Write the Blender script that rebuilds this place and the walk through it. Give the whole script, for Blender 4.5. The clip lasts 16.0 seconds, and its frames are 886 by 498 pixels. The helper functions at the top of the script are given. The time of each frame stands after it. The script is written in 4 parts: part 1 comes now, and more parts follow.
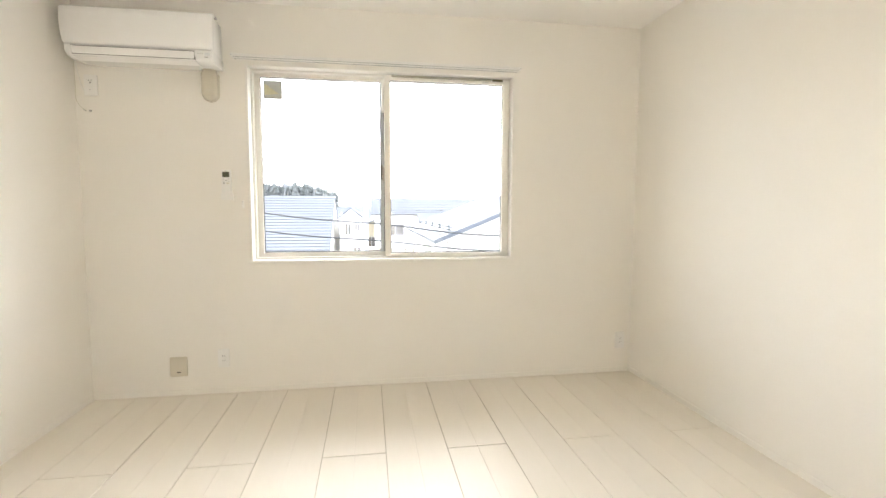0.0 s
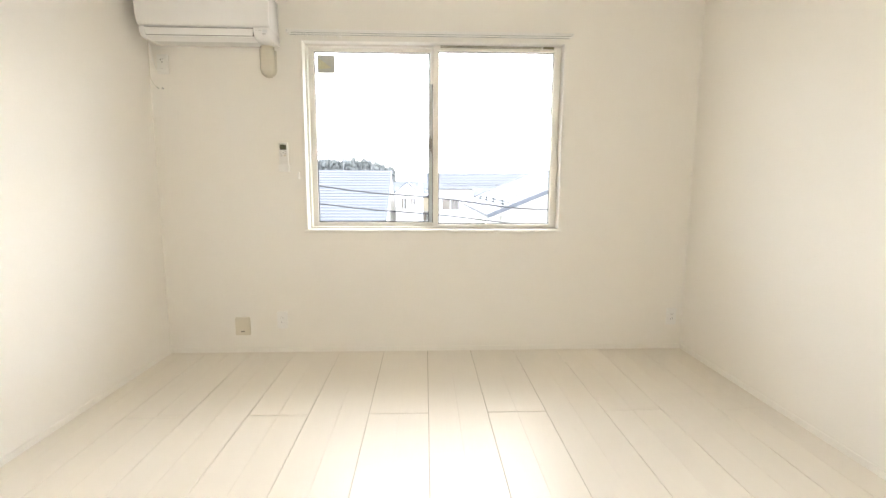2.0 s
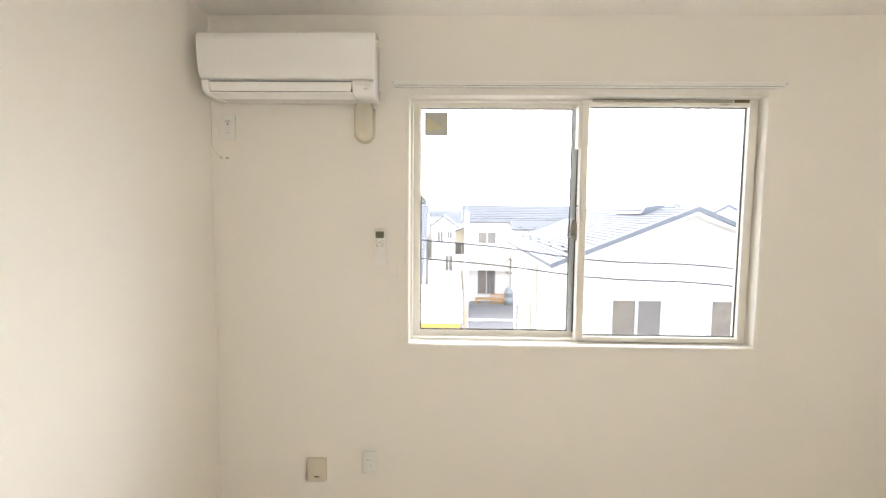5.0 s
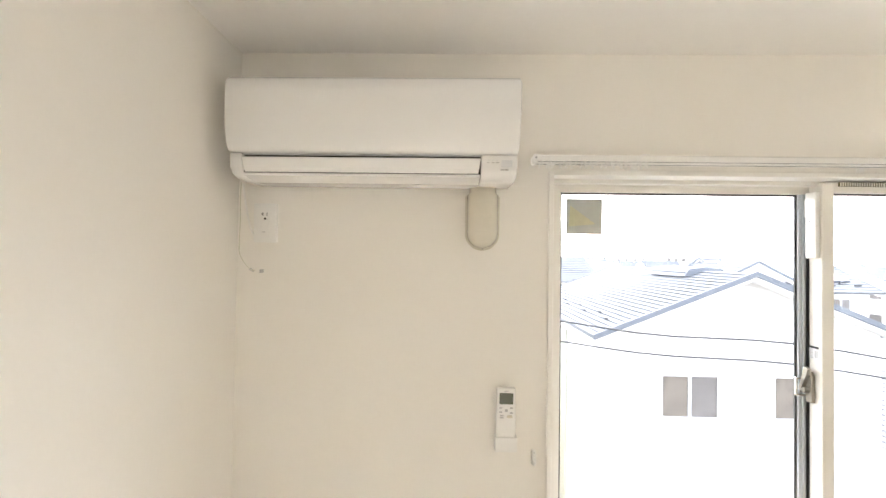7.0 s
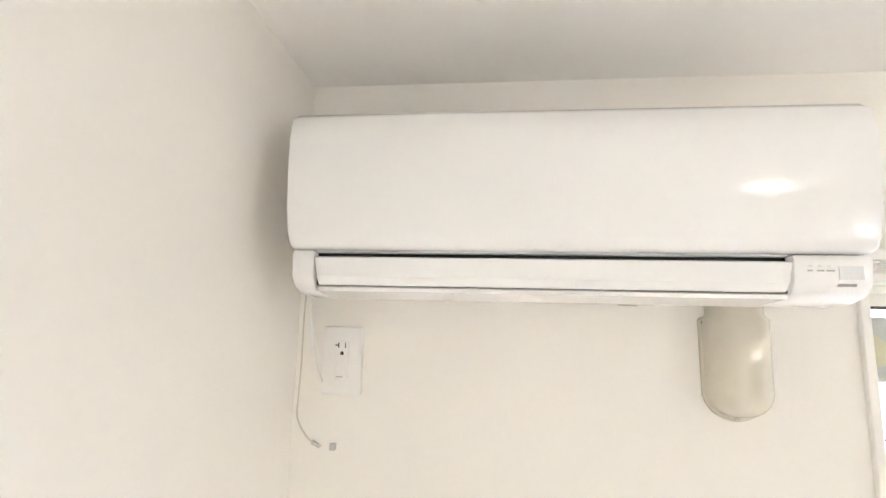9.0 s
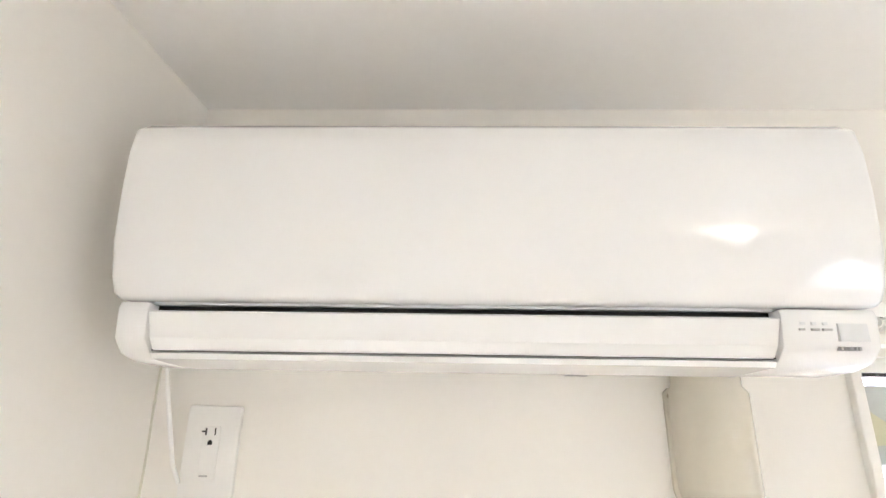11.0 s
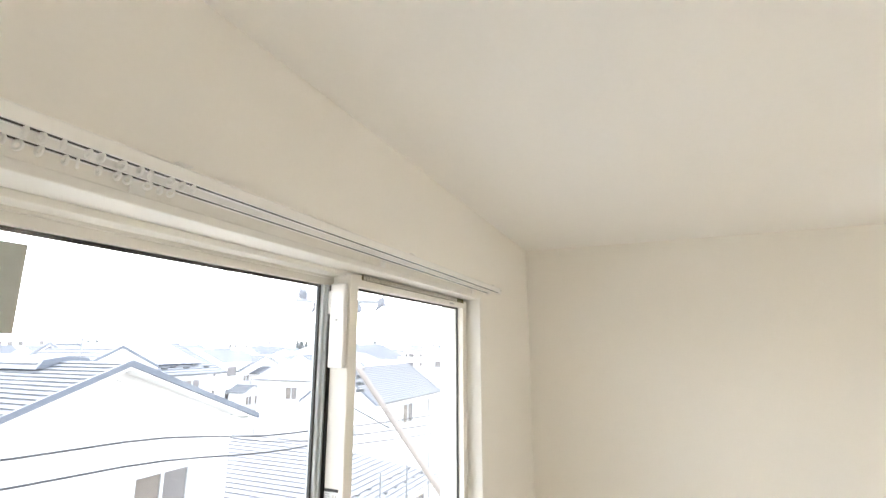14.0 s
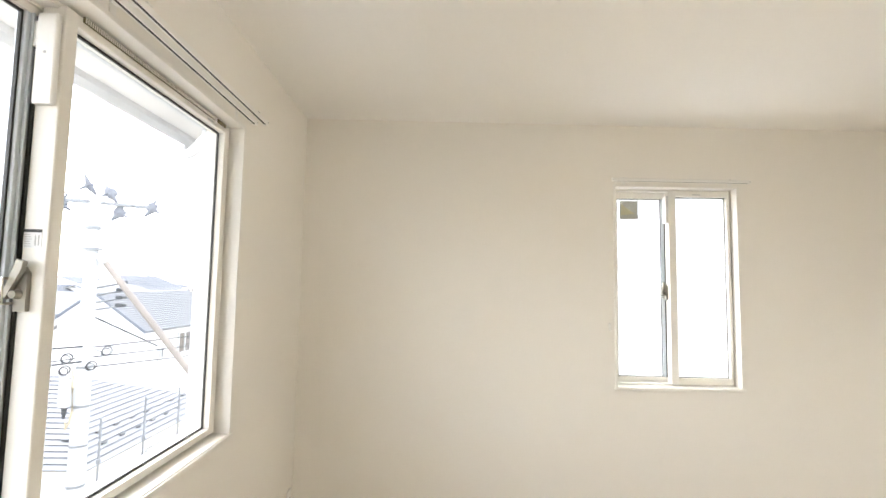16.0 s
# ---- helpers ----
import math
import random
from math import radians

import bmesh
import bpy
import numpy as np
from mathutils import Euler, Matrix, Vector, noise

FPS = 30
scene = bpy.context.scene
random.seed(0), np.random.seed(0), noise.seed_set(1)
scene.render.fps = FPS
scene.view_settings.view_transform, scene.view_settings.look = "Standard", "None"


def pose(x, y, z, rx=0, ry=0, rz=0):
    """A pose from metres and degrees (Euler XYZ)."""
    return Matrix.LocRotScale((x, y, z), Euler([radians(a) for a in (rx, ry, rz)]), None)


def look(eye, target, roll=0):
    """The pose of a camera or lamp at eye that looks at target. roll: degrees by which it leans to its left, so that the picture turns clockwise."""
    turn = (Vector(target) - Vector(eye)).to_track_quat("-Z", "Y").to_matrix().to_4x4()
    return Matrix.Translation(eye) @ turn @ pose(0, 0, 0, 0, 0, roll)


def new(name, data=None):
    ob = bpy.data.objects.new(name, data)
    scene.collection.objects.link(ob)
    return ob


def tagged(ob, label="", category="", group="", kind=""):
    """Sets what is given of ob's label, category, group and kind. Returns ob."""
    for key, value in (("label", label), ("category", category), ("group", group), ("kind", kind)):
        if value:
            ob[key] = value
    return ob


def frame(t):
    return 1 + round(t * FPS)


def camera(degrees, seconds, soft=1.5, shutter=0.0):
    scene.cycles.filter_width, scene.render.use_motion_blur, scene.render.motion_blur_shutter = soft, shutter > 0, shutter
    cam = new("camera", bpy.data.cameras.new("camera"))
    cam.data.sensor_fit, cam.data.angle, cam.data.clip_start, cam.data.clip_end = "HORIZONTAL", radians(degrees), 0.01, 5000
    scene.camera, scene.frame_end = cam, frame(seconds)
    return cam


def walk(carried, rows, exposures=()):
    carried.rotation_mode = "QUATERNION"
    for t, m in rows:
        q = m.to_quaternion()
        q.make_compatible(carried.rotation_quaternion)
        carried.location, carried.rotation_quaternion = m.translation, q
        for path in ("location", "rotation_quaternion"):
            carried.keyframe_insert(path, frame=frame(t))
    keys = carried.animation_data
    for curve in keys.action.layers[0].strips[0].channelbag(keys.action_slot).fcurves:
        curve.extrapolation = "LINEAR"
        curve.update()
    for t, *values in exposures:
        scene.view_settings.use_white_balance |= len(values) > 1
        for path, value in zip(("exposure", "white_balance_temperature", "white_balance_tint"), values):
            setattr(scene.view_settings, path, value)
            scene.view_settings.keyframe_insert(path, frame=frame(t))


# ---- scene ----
cam = camera(86.4, 16.0)
PATH = [
    (0, (0.017, -0.039, 1.162), (0.328, 1.93, 0.995), 0.1),
    (0.5, (0.035, -0.077, 1.157), (0.277, 1.899, 0.972), 0.2),
    (1, (0.055, -0.097, 1.147), (0.245, 1.884, 0.943), 0.2),
    (1.5, (0.059, -0.098, 1.141), (0.194, 1.883, 0.903), 0.2),
    (2, (0.071, -0.093, 1.14), (0.148, 1.887, 0.868), 0.2),
    (2.5, (0.072, -0.072, 1.137), (0.104, 1.907, 0.846), 0.2),
    (3, (0.033, 0.005, 1.161), (0.024, 1.985, 0.881), 0.2),
    (3.2, (0.002, 0.047, 1.175), (-0.026, 2.028, 0.906), 0.1),
    (5.3, (-0.568, 0.915, 1.524), (-0.614, 2.91, 1.393), 0.7),
    (5.5, (-0.619, 1.001, 1.547), (-0.674, 2.997, 1.435), 0.7),
    (6, (-0.774, 1.223, 1.639), (-0.826, 3.221, 1.57), 0.8),
    (6.5, (-0.892, 1.425, 1.719), (-0.934, 3.424, 1.687), 0.9),
    (7, (-0.992, 1.635, 1.777), (-1.039, 3.635, 1.816), 0.8),
    (7.5, (-1.101, 1.815, 1.829), (-1.181, 3.811, 1.92), 0.7),
    (8, (-1.221, 1.974, 1.901), (-1.335, 3.966, 2.033), 1.0),
    (8.5, (-1.283, 2.106, 1.936), (-1.465, 4.088, 2.127), 1.2),
    (8.7, (-1.3, 2.153, 1.944), (-1.509, 4.128, 2.175), 1.3),
    (10.8, (-1.264, 2.376, 1.97), (-1.379, 4.299, 2.506), 1.1),
    (11, (-1.24, 2.378, 1.968), (-1.292, 4.3, 2.518), 0.9),
    (11.5, (-1.183, 2.377, 1.963), (-1.027, 4.287, 2.535), 0.6),
    (12, (-1.106, 2.388, 1.964), (-0.681, 4.256, 2.536), 0.1),
    (12.5, (-1.045, 2.404, 1.962), (-0.247, 4.159, 2.494), 0.2),
    (13, (-0.982, 2.436, 1.952), (0.203, 3.974, 2.43), 0.9),
    (13.5, (-0.915, 2.438, 1.914), (0.611, 3.652, 2.356), 0.7),
    (14, (-0.860, 2.428, 1.846), (0.944, 3.193, 2.246), 0.0),
    (14.5, (-0.824, 2.378, 1.75), (1.113, 2.743, 2.092), 0.2),
    (15, (-0.849, 2.269, 1.621), (1.119, 2.496, 1.892), 0.8),
    (15.5, (-0.869, 2.252, 1.508), (1.117, 2.36, 1.716), 0.9),
    (16, (-0.89, 2.264, 1.416), (1.104, 2.237, 1.571), 1.0),
]
walk(cam, [(t, look(eye, target, roll)) for t, eye, target, roll in PATH],
     [(0.0, 4.0, 6350, 13), (3.2, 4.0, 6350, 13), (5.5, 3.78, 6400, 15), (7.0, 3.98, 6300, 15), (8.0, 4.22, 6050, 15), (8.7, 4.46, 5870, 16), (11.0, 4.5, 5740, 16),
      (12.5, 4.31, 5750, 15), (13.5, 4.04, 6100, 14), (14.5, 3.70, 6250, 13), (16.0, 3.72, 6350, 14)])
scene.cycles.max_bounces, scene.cycles.diffuse_bounces, scene.cycles.transparent_max_bounces = 12, 8, 12

SKY, SUN, LAMP = 0.10, 0.5, 0.8
WALL, CEIL, FLOOR = (0.85, 0.823, 0.768), (0.87, 0.852, 0.82), (0.77, 0.72, 0.635)

# ---------------------------------------------------------------- world, sun, exposure
world = bpy.data.worlds.new("overcast_sky")
scene.world = world
world.use_nodes = True
wn, wl = world.node_tree.nodes, world.node_tree.links
sky = wn.new("ShaderNodeTexSky")
sky.sky_type = "NISHITA"
sky.sun_disc = False
sky.sun_elevation, sky.sun_rotation = radians(42), radians(18)
sky.air_density, sky.dust_density, sky.ozone_density = 1.5, 1.0, 1.0
veil = wn.new("ShaderNodeHueSaturation")
veil.inputs["Saturation"].default_value = 0.22
back = wn["Background"]
wl.new(sky.outputs[0], veil.inputs["Color"])
wl.new(veil.outputs[0], back.inputs["Color"])
back.inputs["Strength"].default_value = SKY

sun_data = bpy.data.lights.new("sun", "SUN")
sun_data.energy, sun_data.angle, sun_data.color = SUN, radians(110), (1.0, 0.96, 0.9)
sun = new("sun", sun_data)
sun.matrix_world = look((20 * math.sin(radians(18)), 20 * math.cos(radians(18)), 20 * math.tan(radians(42))), (0, 0, 0))


# ---------------------------------------------------------------- materials
def material(name, base, rough=0.5, metal=0.0, vary=0.06, scale=3.0, grain=60.0, bump=0.0, bump_scale=300.0,
             stretch=(1, 1, 1), coat=0.0, piece=0.0, specular=0.5, sheen_vary=0.15):
    """A surface with stains at one scale, grain at another and fine relief; coordinates in metres."""
    m = bpy.data.materials.new(name)
    m.use_nodes = True
    nt = m.node_tree
    n, l = nt.nodes, nt.links
    b = n["Principled BSDF"]
    b.inputs["Roughness"].default_value = rough
    b.inputs["Metallic"].default_value = metal
    b.inputs["Coat Weight"].default_value = coat
    b.inputs["Coat Roughness"].default_value = 0.08
    b.inputs["Specular IOR Level"].default_value = specular
    tc = n.new("ShaderNodeTexCoord")
    mp = n.new("ShaderNodeMapping")
    mp.inputs["Scale"].default_value = stretch
    l.new(tc.outputs["Object"], mp.inputs["Vector"])
    big, small = n.new("ShaderNodeTexNoise"), n.new("ShaderNodeTexNoise")
    big.inputs["Scale"].default_value, small.inputs["Scale"].default_value = scale, grain
    big.inputs["Detail"].default_value, small.inputs["Detail"].default_value = 3, 4
    l.new(mp.outputs[0], big.inputs["Vector"])
    l.new(mp.outputs[0], small.inputs["Vector"])
    add = n.new("ShaderNodeMath")
    add.operation = "ADD"
    l.new(big.outputs[0], add.inputs[0])
    l.new(small.outputs[0], add.inputs[1])
    ramp = n.new("ShaderNodeMapRange")
    ramp.inputs["From Min"].default_value, ramp.inputs["From Max"].default_value = 0.6, 1.4
    ramp.inputs["To Min"].default_value, ramp.inputs["To Max"].default_value = 1 - vary, 1 + vary
    l.new(add.outputs[0], ramp.inputs["Value"])
    val = ramp.outputs[0]
    if piece:
        info = n.new("ShaderNodeObjectInfo")
        pr = n.new("ShaderNodeMapRange")
        pr.inputs["To Min"].default_value, pr.inputs["To Max"].default_value = 1 - piece, 1 + piece
        l.new(info.outputs["Random"], pr.inputs["Value"])
        mul = n.new("ShaderNodeMath")
        mul.operation = "MULTIPLY"
        l.new(val, mul.inputs[0])
        l.new(pr.outputs[0], mul.inputs[1])
        val = mul.outputs[0]
    hsv = n.new("ShaderNodeHueSaturation")
    hsv.inputs["Color"].default_value = (*base, 1)
    l.new(val, hsv.inputs["Value"])
    l.new(hsv.outputs[0], b.inputs["Base Color"])
    rr = n.new("ShaderNodeMapRange")
    rr.inputs["To Min"].default_value, rr.inputs["To Max"].default_value = rough * (1 - sheen_vary), min(1, rough * (1 + sheen_vary))
    l.new(big.outputs[0], rr.inputs["Value"])
    l.new(rr.outputs[0], b.inputs["Roughness"])
    if bump:
        fine = n.new("ShaderNodeTexNoise")
        fine.inputs["Scale"].default_value, fine.inputs["Detail"].default_value = bump_scale, 3
        l.new(mp.outputs[0], fine.inputs["Vector"])
        bp = n.new("ShaderNodeBump")
        bp.inputs["Strength"].default_value, bp.inputs["Distance"].default_value = bump, 0.002
        l.new(fine.outputs[0], bp.inputs["Height"])
        l.new(bp.outputs[0], b.inputs["Normal"])
    return m


def glass_material(name, tint=(0.97, 0.98, 0.98), gloss=0.04):
    """A clear pane: light goes straight through, with a faint mirror image on it."""
    m = bpy.data.materials.new(name)
    m.use_nodes = True
    n, l = m.node_tree.nodes, m.node_tree.links
    n.remove(n["Principled BSDF"])
    clear, shine, mix = n.new("ShaderNodeBsdfTransparent"), n.new("ShaderNodeBsdfGlossy"), n.new("ShaderNodeMixShader")
    facing, power, gain = n.new("ShaderNodeLayerWeight"), n.new("ShaderNodeMath"), n.new("ShaderNodeMapRange")
    clear.inputs["Color"].default_value = (*tint, 1)
    shine.inputs["Roughness"].default_value = 0.02
    facing.inputs["Blend"].default_value = 0.5
    power.operation = "POWER"
    power.inputs[1].default_value = 4.0
    gain.inputs["To Min"].default_value, gain.inputs["To Max"].default_value = gloss * 0.5, 0.5
    l.new(facing.outputs["Facing"], power.inputs[0])
    l.new(power.outputs[0], gain.inputs["Value"])
    l.new(gain.outputs[0], mix.inputs[0])
    l.new(clear.outputs[0], mix.inputs[1])
    l.new(shine.outputs[0], mix.inputs[2])
    l.new(mix.outputs[0], n["Material Output"].inputs["Surface"])
    return m


def frosted_material(name):
    """Obscured glass: scatters the daylight that falls on it."""
    m = bpy.data.materials.new(name)
    m.use_nodes = True
    n, l = m.node_tree.nodes, m.node_tree.links
    b = n["Principled BSDF"]
    soft, mix = n.new("ShaderNodeBsdfTranslucent"), n.new("ShaderNodeMixShader")
    clear = n.new("ShaderNodeBsdfTransparent")
    soft.inputs["Color"].default_value = (0.82, 0.84, 0.84, 1)
    mix.inputs[0].default_value = 0.7
    l.new(clear.outputs[0], mix.inputs[1])
    l.new(soft.outputs[0], mix.inputs[2])
    n.remove(b)
    l.new(mix.outputs[0], n["Material Output"].inputs["Surface"])
    return m


def lamp_material(name, colour, strength):
    m = bpy.data.materials.new(name)
    m.use_nodes = True
    b = m.node_tree.nodes["Principled BSDF"]
    b.inputs["Base Color"].default_value = (0.9, 0.88, 0.82, 1)
    b.inputs["Roughness"].default_value = 0.25
    b.inputs["Emission Color"].default_value = (*colour, 1)
    b.inputs["Emission Strength"].default_value = strength
    return m


WALLPAPER = material("white_embossed_wallpaper", WALL, 0.75, vary=0.012, scale=1.2, grain=90, bump=0.07, bump_scale=420, specular=0.3)
CEILING = material("white_ceiling_paper", CEIL, 0.8, vary=0.012, scale=1.5, grain=80, bump=0.07, bump_scale=380, specular=0.3)
PLANK = material("whitewashed_floor_plank", FLOOR, 0.36, vary=0.016, scale=1.3, grain=14, bump=0.0, stretch=(5, 0.5, 1), piece=0.02, sheen_vary=0.02, specular=0.37)
SEAM = material("floor_joint", (0.30, 0.25, 0.17), 0.8, vary=0.1)
TRIM = material("cream_vinyl_trim", (0.84, 0.82, 0.77), 0.38, vary=0.02, scale=4, grain=140)
SASH = material("cream_resin_sash", (0.82, 0.795, 0.735), 0.35, vary=0.02, scale=5, grain=160)
ALU = material("grey_aluminium_stile", (0.55, 0.59, 0.615), 0.4, metal=0.1, vary=0.05, scale=8, grain=120)
SILVER = material("silver_aluminium", (0.60, 0.62, 0.64), 0.4, metal=0.3, vary=0.03, scale=8, grain=120)
GASKET = material("black_rubber_gasket", (0.035, 0.035, 0.03), 0.6, vary=0.1)
OLIVE = material("olive_vent_mesh", (0.16, 0.14, 0.07), 0.6, vary=0.2, scale=20)
LOCKMETAL = material("grey_beige_cast_metal", (0.31, 0.29, 0.245), 0.42, metal=0.3, vary=0.06, scale=30)
PANE = glass_material("clear_double_glazing")
FROST = frosted_material("obscured_glass")
WHITE = material("white_plastic", (0.84, 0.83, 0.80), 0.32, vary=0.012, scale=5, grain=150)
ACWHITE = material("glossy_white_plastic", (0.86, 0.855, 0.845), 0.13, vary=0.008, scale=3, grain=120, coat=0.3)
# near-black colour for the shade inside slots, slits and the air outlet
DARK = material("dark_recess_shade", (0.02, 0.017, 0.013), 0.6, vary=0.1)
GREYPRINT = material("grey_print", (0.48, 0.47, 0.46), 0.6, vary=0.03)
PALEGREY = material("pale_grey_film", (0.70, 0.71, 0.72), 0.3, vary=0.03, scale=20)
BEIGE = material("beige_plastic", (0.67, 0.62, 0.51), 0.3, vary=0.02, scale=5, grain=120)
COVER = material("beige_pipe_cover_plastic", (0.66, 0.62, 0.515), 0.16, vary=0.03, scale=9, grain=70, coat=0.4)
CHROME = material("steel_screw", (0.62, 0.60, 0.55), 0.25, metal=1.0, vary=0.05, scale=60)
LCD = material("olive_liquid_crystal", (0.14, 0.145, 0.105), 0.15, vary=0.05, scale=30)
CABLE = material("grey_white_cable", (0.62, 0.60, 0.50), 0.5, vary=0.08, scale=40)
STICK = material("grey_green_film", (0.47, 0.49, 0.46), 0.45, vary=0.06, scale=16, grain=60)
STICKY = material("olive_yellow_film", (0.56, 0.54, 0.37), 0.45, vary=0.08, scale=16, grain=60)
INK = material("black_ink", (0.03, 0.03, 0.03), 0.5, vary=0.1)
PAPER = material("white_label_paper", (0.78, 0.78, 0.77), 0.5, vary=0.02)
LAMPGLASS = lamp_material("lit_milk_glass", (1.0, 0.88, 0.68), LAMP)
# outdoors
SIDING = material("white_house_siding", (0.74, 0.73, 0.71), 0.75, vary=0.05, scale=0.6, grain=9)
SIDING_B = material("cream_house_siding", (0.62, 0.56, 0.44), 0.75, vary=0.06, scale=0.6, grain=9)
YELLOW = material("ochre_yellow_render", (0.62, 0.40, 0.10), 0.75, vary=0.06, scale=0.8, grain=12)
OLIVEWALL = material("olive_panel", (0.38, 0.39, 0.33), 0.7, vary=0.06, scale=0.8, grain=12)
ROOF = material("grey_blue_metal_roof", (0.135, 0.145, 0.16), 0.75, specular=0.2, vary=0.1, scale=0.8, grain=14)
ROOFPALE = material("pale_metal_roof", (0.21, 0.215, 0.225), 0.75, specular=0.2, vary=0.1, scale=0.6, grain=10)
TOWNROOF = material("dark_slate_roof", (0.10, 0.108, 0.12), 0.8, vary=0.15, scale=0.3, grain=2, specular=0.2)
ROOFEDGE = material("slate_blue_roof_edge", (0.12, 0.135, 0.16), 0.6, vary=0.08, scale=2)
INSUL = material("slate_insulator_cover", (0.15, 0.16, 0.18), 0.6, vary=0.15, scale=6)
# snow guards and small dark fittings; also the painted step shade on gable roofs
GUARD = material("dark_guard_and_step_shade", (0.06, 0.065, 0.07), 0.6, vary=0.1)
WINGLASS = material("dark_window_glass", (0.16, 0.15, 0.145), 0.12, vary=0.3, scale=1.2, grain=5)
BROWNGLASS = material("curtained_window_glass", (0.175, 0.155, 0.135), 0.15, vary=0.3, scale=2.0, grain=6)
ASPHALT = material("worn_asphalt", (0.105, 0.105, 0.11), 0.85, vary=0.18, scale=0.4, grain=8)
EARTH = material("pale_ground", (0.24, 0.235, 0.22), 0.9, vary=0.15, scale=0.08, grain=1.5)
CONCRETE = material("pale_concrete", (0.52, 0.53, 0.54), 0.8, vary=0.06, scale=1.5, grain=14)
TIMBER = material("weathered_timber", (0.27, 0.24, 0.215), 0.8, vary=0.3, scale=3, grain=30, stretch=(1, 1, 0.12))
BENCH = material("orange_pine", (0.40, 0.24, 0.10), 0.6, vary=0.12, scale=5)
RUBBER = material("black_wire_sheath", (0.03, 0.032, 0.035), 0.5, vary=0.1)
STEEL = material("galvanised_steel", (0.22, 0.23, 0.24), 0.5, metal=0.3, vary=0.1, scale=6)
NEEDLE = material("dark_conifer", (0.12, 0.13, 0.128), 0.9, vary=0.3, scale=0.6, grain=3)
TARP = material("grey_blue_tarpaulin", (0.22, 0.24, 0.26), 0.6, vary=0.25, scale=4)
GRAVEL = material("white_gravel", (0.62, 0.61, 0.59), 0.9, vary=0.1, scale=1.5, grain=20)
CREAMCABLE = material("cream_cable_sheath", (0.46, 0.40, 0.28), 0.6, vary=0.1, scale=20)
SOLAR = material("solar_panel", (0.05, 0.06, 0.09), 0.2, vary=0.1, scale=1)


# ---------------------------------------------------------------- mesh helpers
def mesh_object(name, bm, mat, smooth=False):
    me = bpy.data.meshes.new(name)
    bmesh.ops.recalc_face_normals(bm, faces=bm.faces[:])
    bm.to_mesh(me)
    bm.free()
    me.materials.append(mat)
    if smooth:
        me.shade_smooth()
        me.set_sharp_from_angle(angle=radians(40))
    return new(name, me)


def part(name, bm, mat, parent, label="", smooth=False):
    ob = mesh_object(name, bm, mat, smooth)
    ob.parent = parent
    if label:
        ob["label"] = label
    return ob


def thing(name, label, category, m=None, group="", kind=""):
    ob = new(name)
    ob.empty_display_size = 0.05
    if m is not None:
        ob.matrix_world = m
    return tagged(ob, label, category, group, kind)


def add_box(bm, x0, x1, y0, y1, z0, z1, bevel=0.0, seg=2):
    """Adds a box, with rounded edges where bevel is given."""
    g = bmesh.ops.create_cube(bm, size=1.0)
    vs = g["verts"]
    for v in vs:
        v.co = Vector((x0 if v.co.x < 0 else x1, y0 if v.co.y < 0 else y1, z0 if v.co.z < 0 else z1))
    if bevel:
        es = list({e for v in vs for e in v.link_edges})
        bmesh.ops.bevel(bm, geom=es, offset=bevel, segments=seg, profile=0.5, affect="EDGES", clamp_overlap=True)
    return bm


def box(*a, bevel=0.0, seg=2):
    return add_box(bmesh.new(), *a, bevel=bevel, seg=seg)


def add_prism(bm, outline, x0, x1, axis="x", inset=0.0):
    """A solid from an outline of (a, b) pairs pushed along an axis; inset rounds its ends."""
    def place(a, b, c):
        return {"x": (c, a, b), "y": (a, c, b), "z": (a, b, c)}[axis]
    ca = sum(p[0] for p in outline) / len(outline)
    cb = sum(p[1] for p in outline) / len(outline)
    steps = [(x0, 0.0), (x1, 0.0)]
    if inset:
        steps = [(x0, inset), (x0 + inset * 0.3, inset * 0.3), (x0 + inset, 0.0), (x1 - inset, 0.0), (x1 - inset * 0.3, inset * 0.3), (x1, inset)]
    rings = []
    for c, i in steps:
        ring = []
        for a, b in outline:
            d = math.hypot(a - ca, b - cb) or 1
            ring.append(bm.verts.new(place(a - (a - ca) / d * i, b - (b - cb) / d * i, c)))
        rings.append(ring)
    k = len(outline)
    for r, s in zip(rings, rings[1:]):
        for i in range(k):
            bm.faces.new((r[i], r[(i + 1) % k], s[(i + 1) % k], s[i]))
    bm.faces.new(rings[0])
    bm.faces.new(rings[-1][::-1])
    return bm


def prism(*a, **k):
    return add_prism(bmesh.new(), *a, **k)


def add_rod(bm, p, q, r0, r1=None, sides=10):
    """A round bar from p to q."""
    p, q = Vector(p), Vector(q)
    r1 = r0 if r1 is None else r1
    turn = (q - p).to_track_quat("Z", "Y").to_matrix()
    rings = []
    for c, r in ((p, r0), (q, r1)):
        rings.append([bm.verts.new(c + turn @ Vector((r * math.cos(2 * math.pi * i / sides), r * math.sin(2 * math.pi * i / sides), 0))) for i in range(sides)])
    for i in range(sides):
        bm.faces.new((rings[0][i], rings[0][(i + 1) % sides], rings[1][(i + 1) % sides], rings[1][i]))
    bm.faces.new(rings[0][::-1])
    bm.faces.new(rings[1])
    return bm


def rod(*a, **k):
    return add_rod(bmesh.new(), *a, **k)


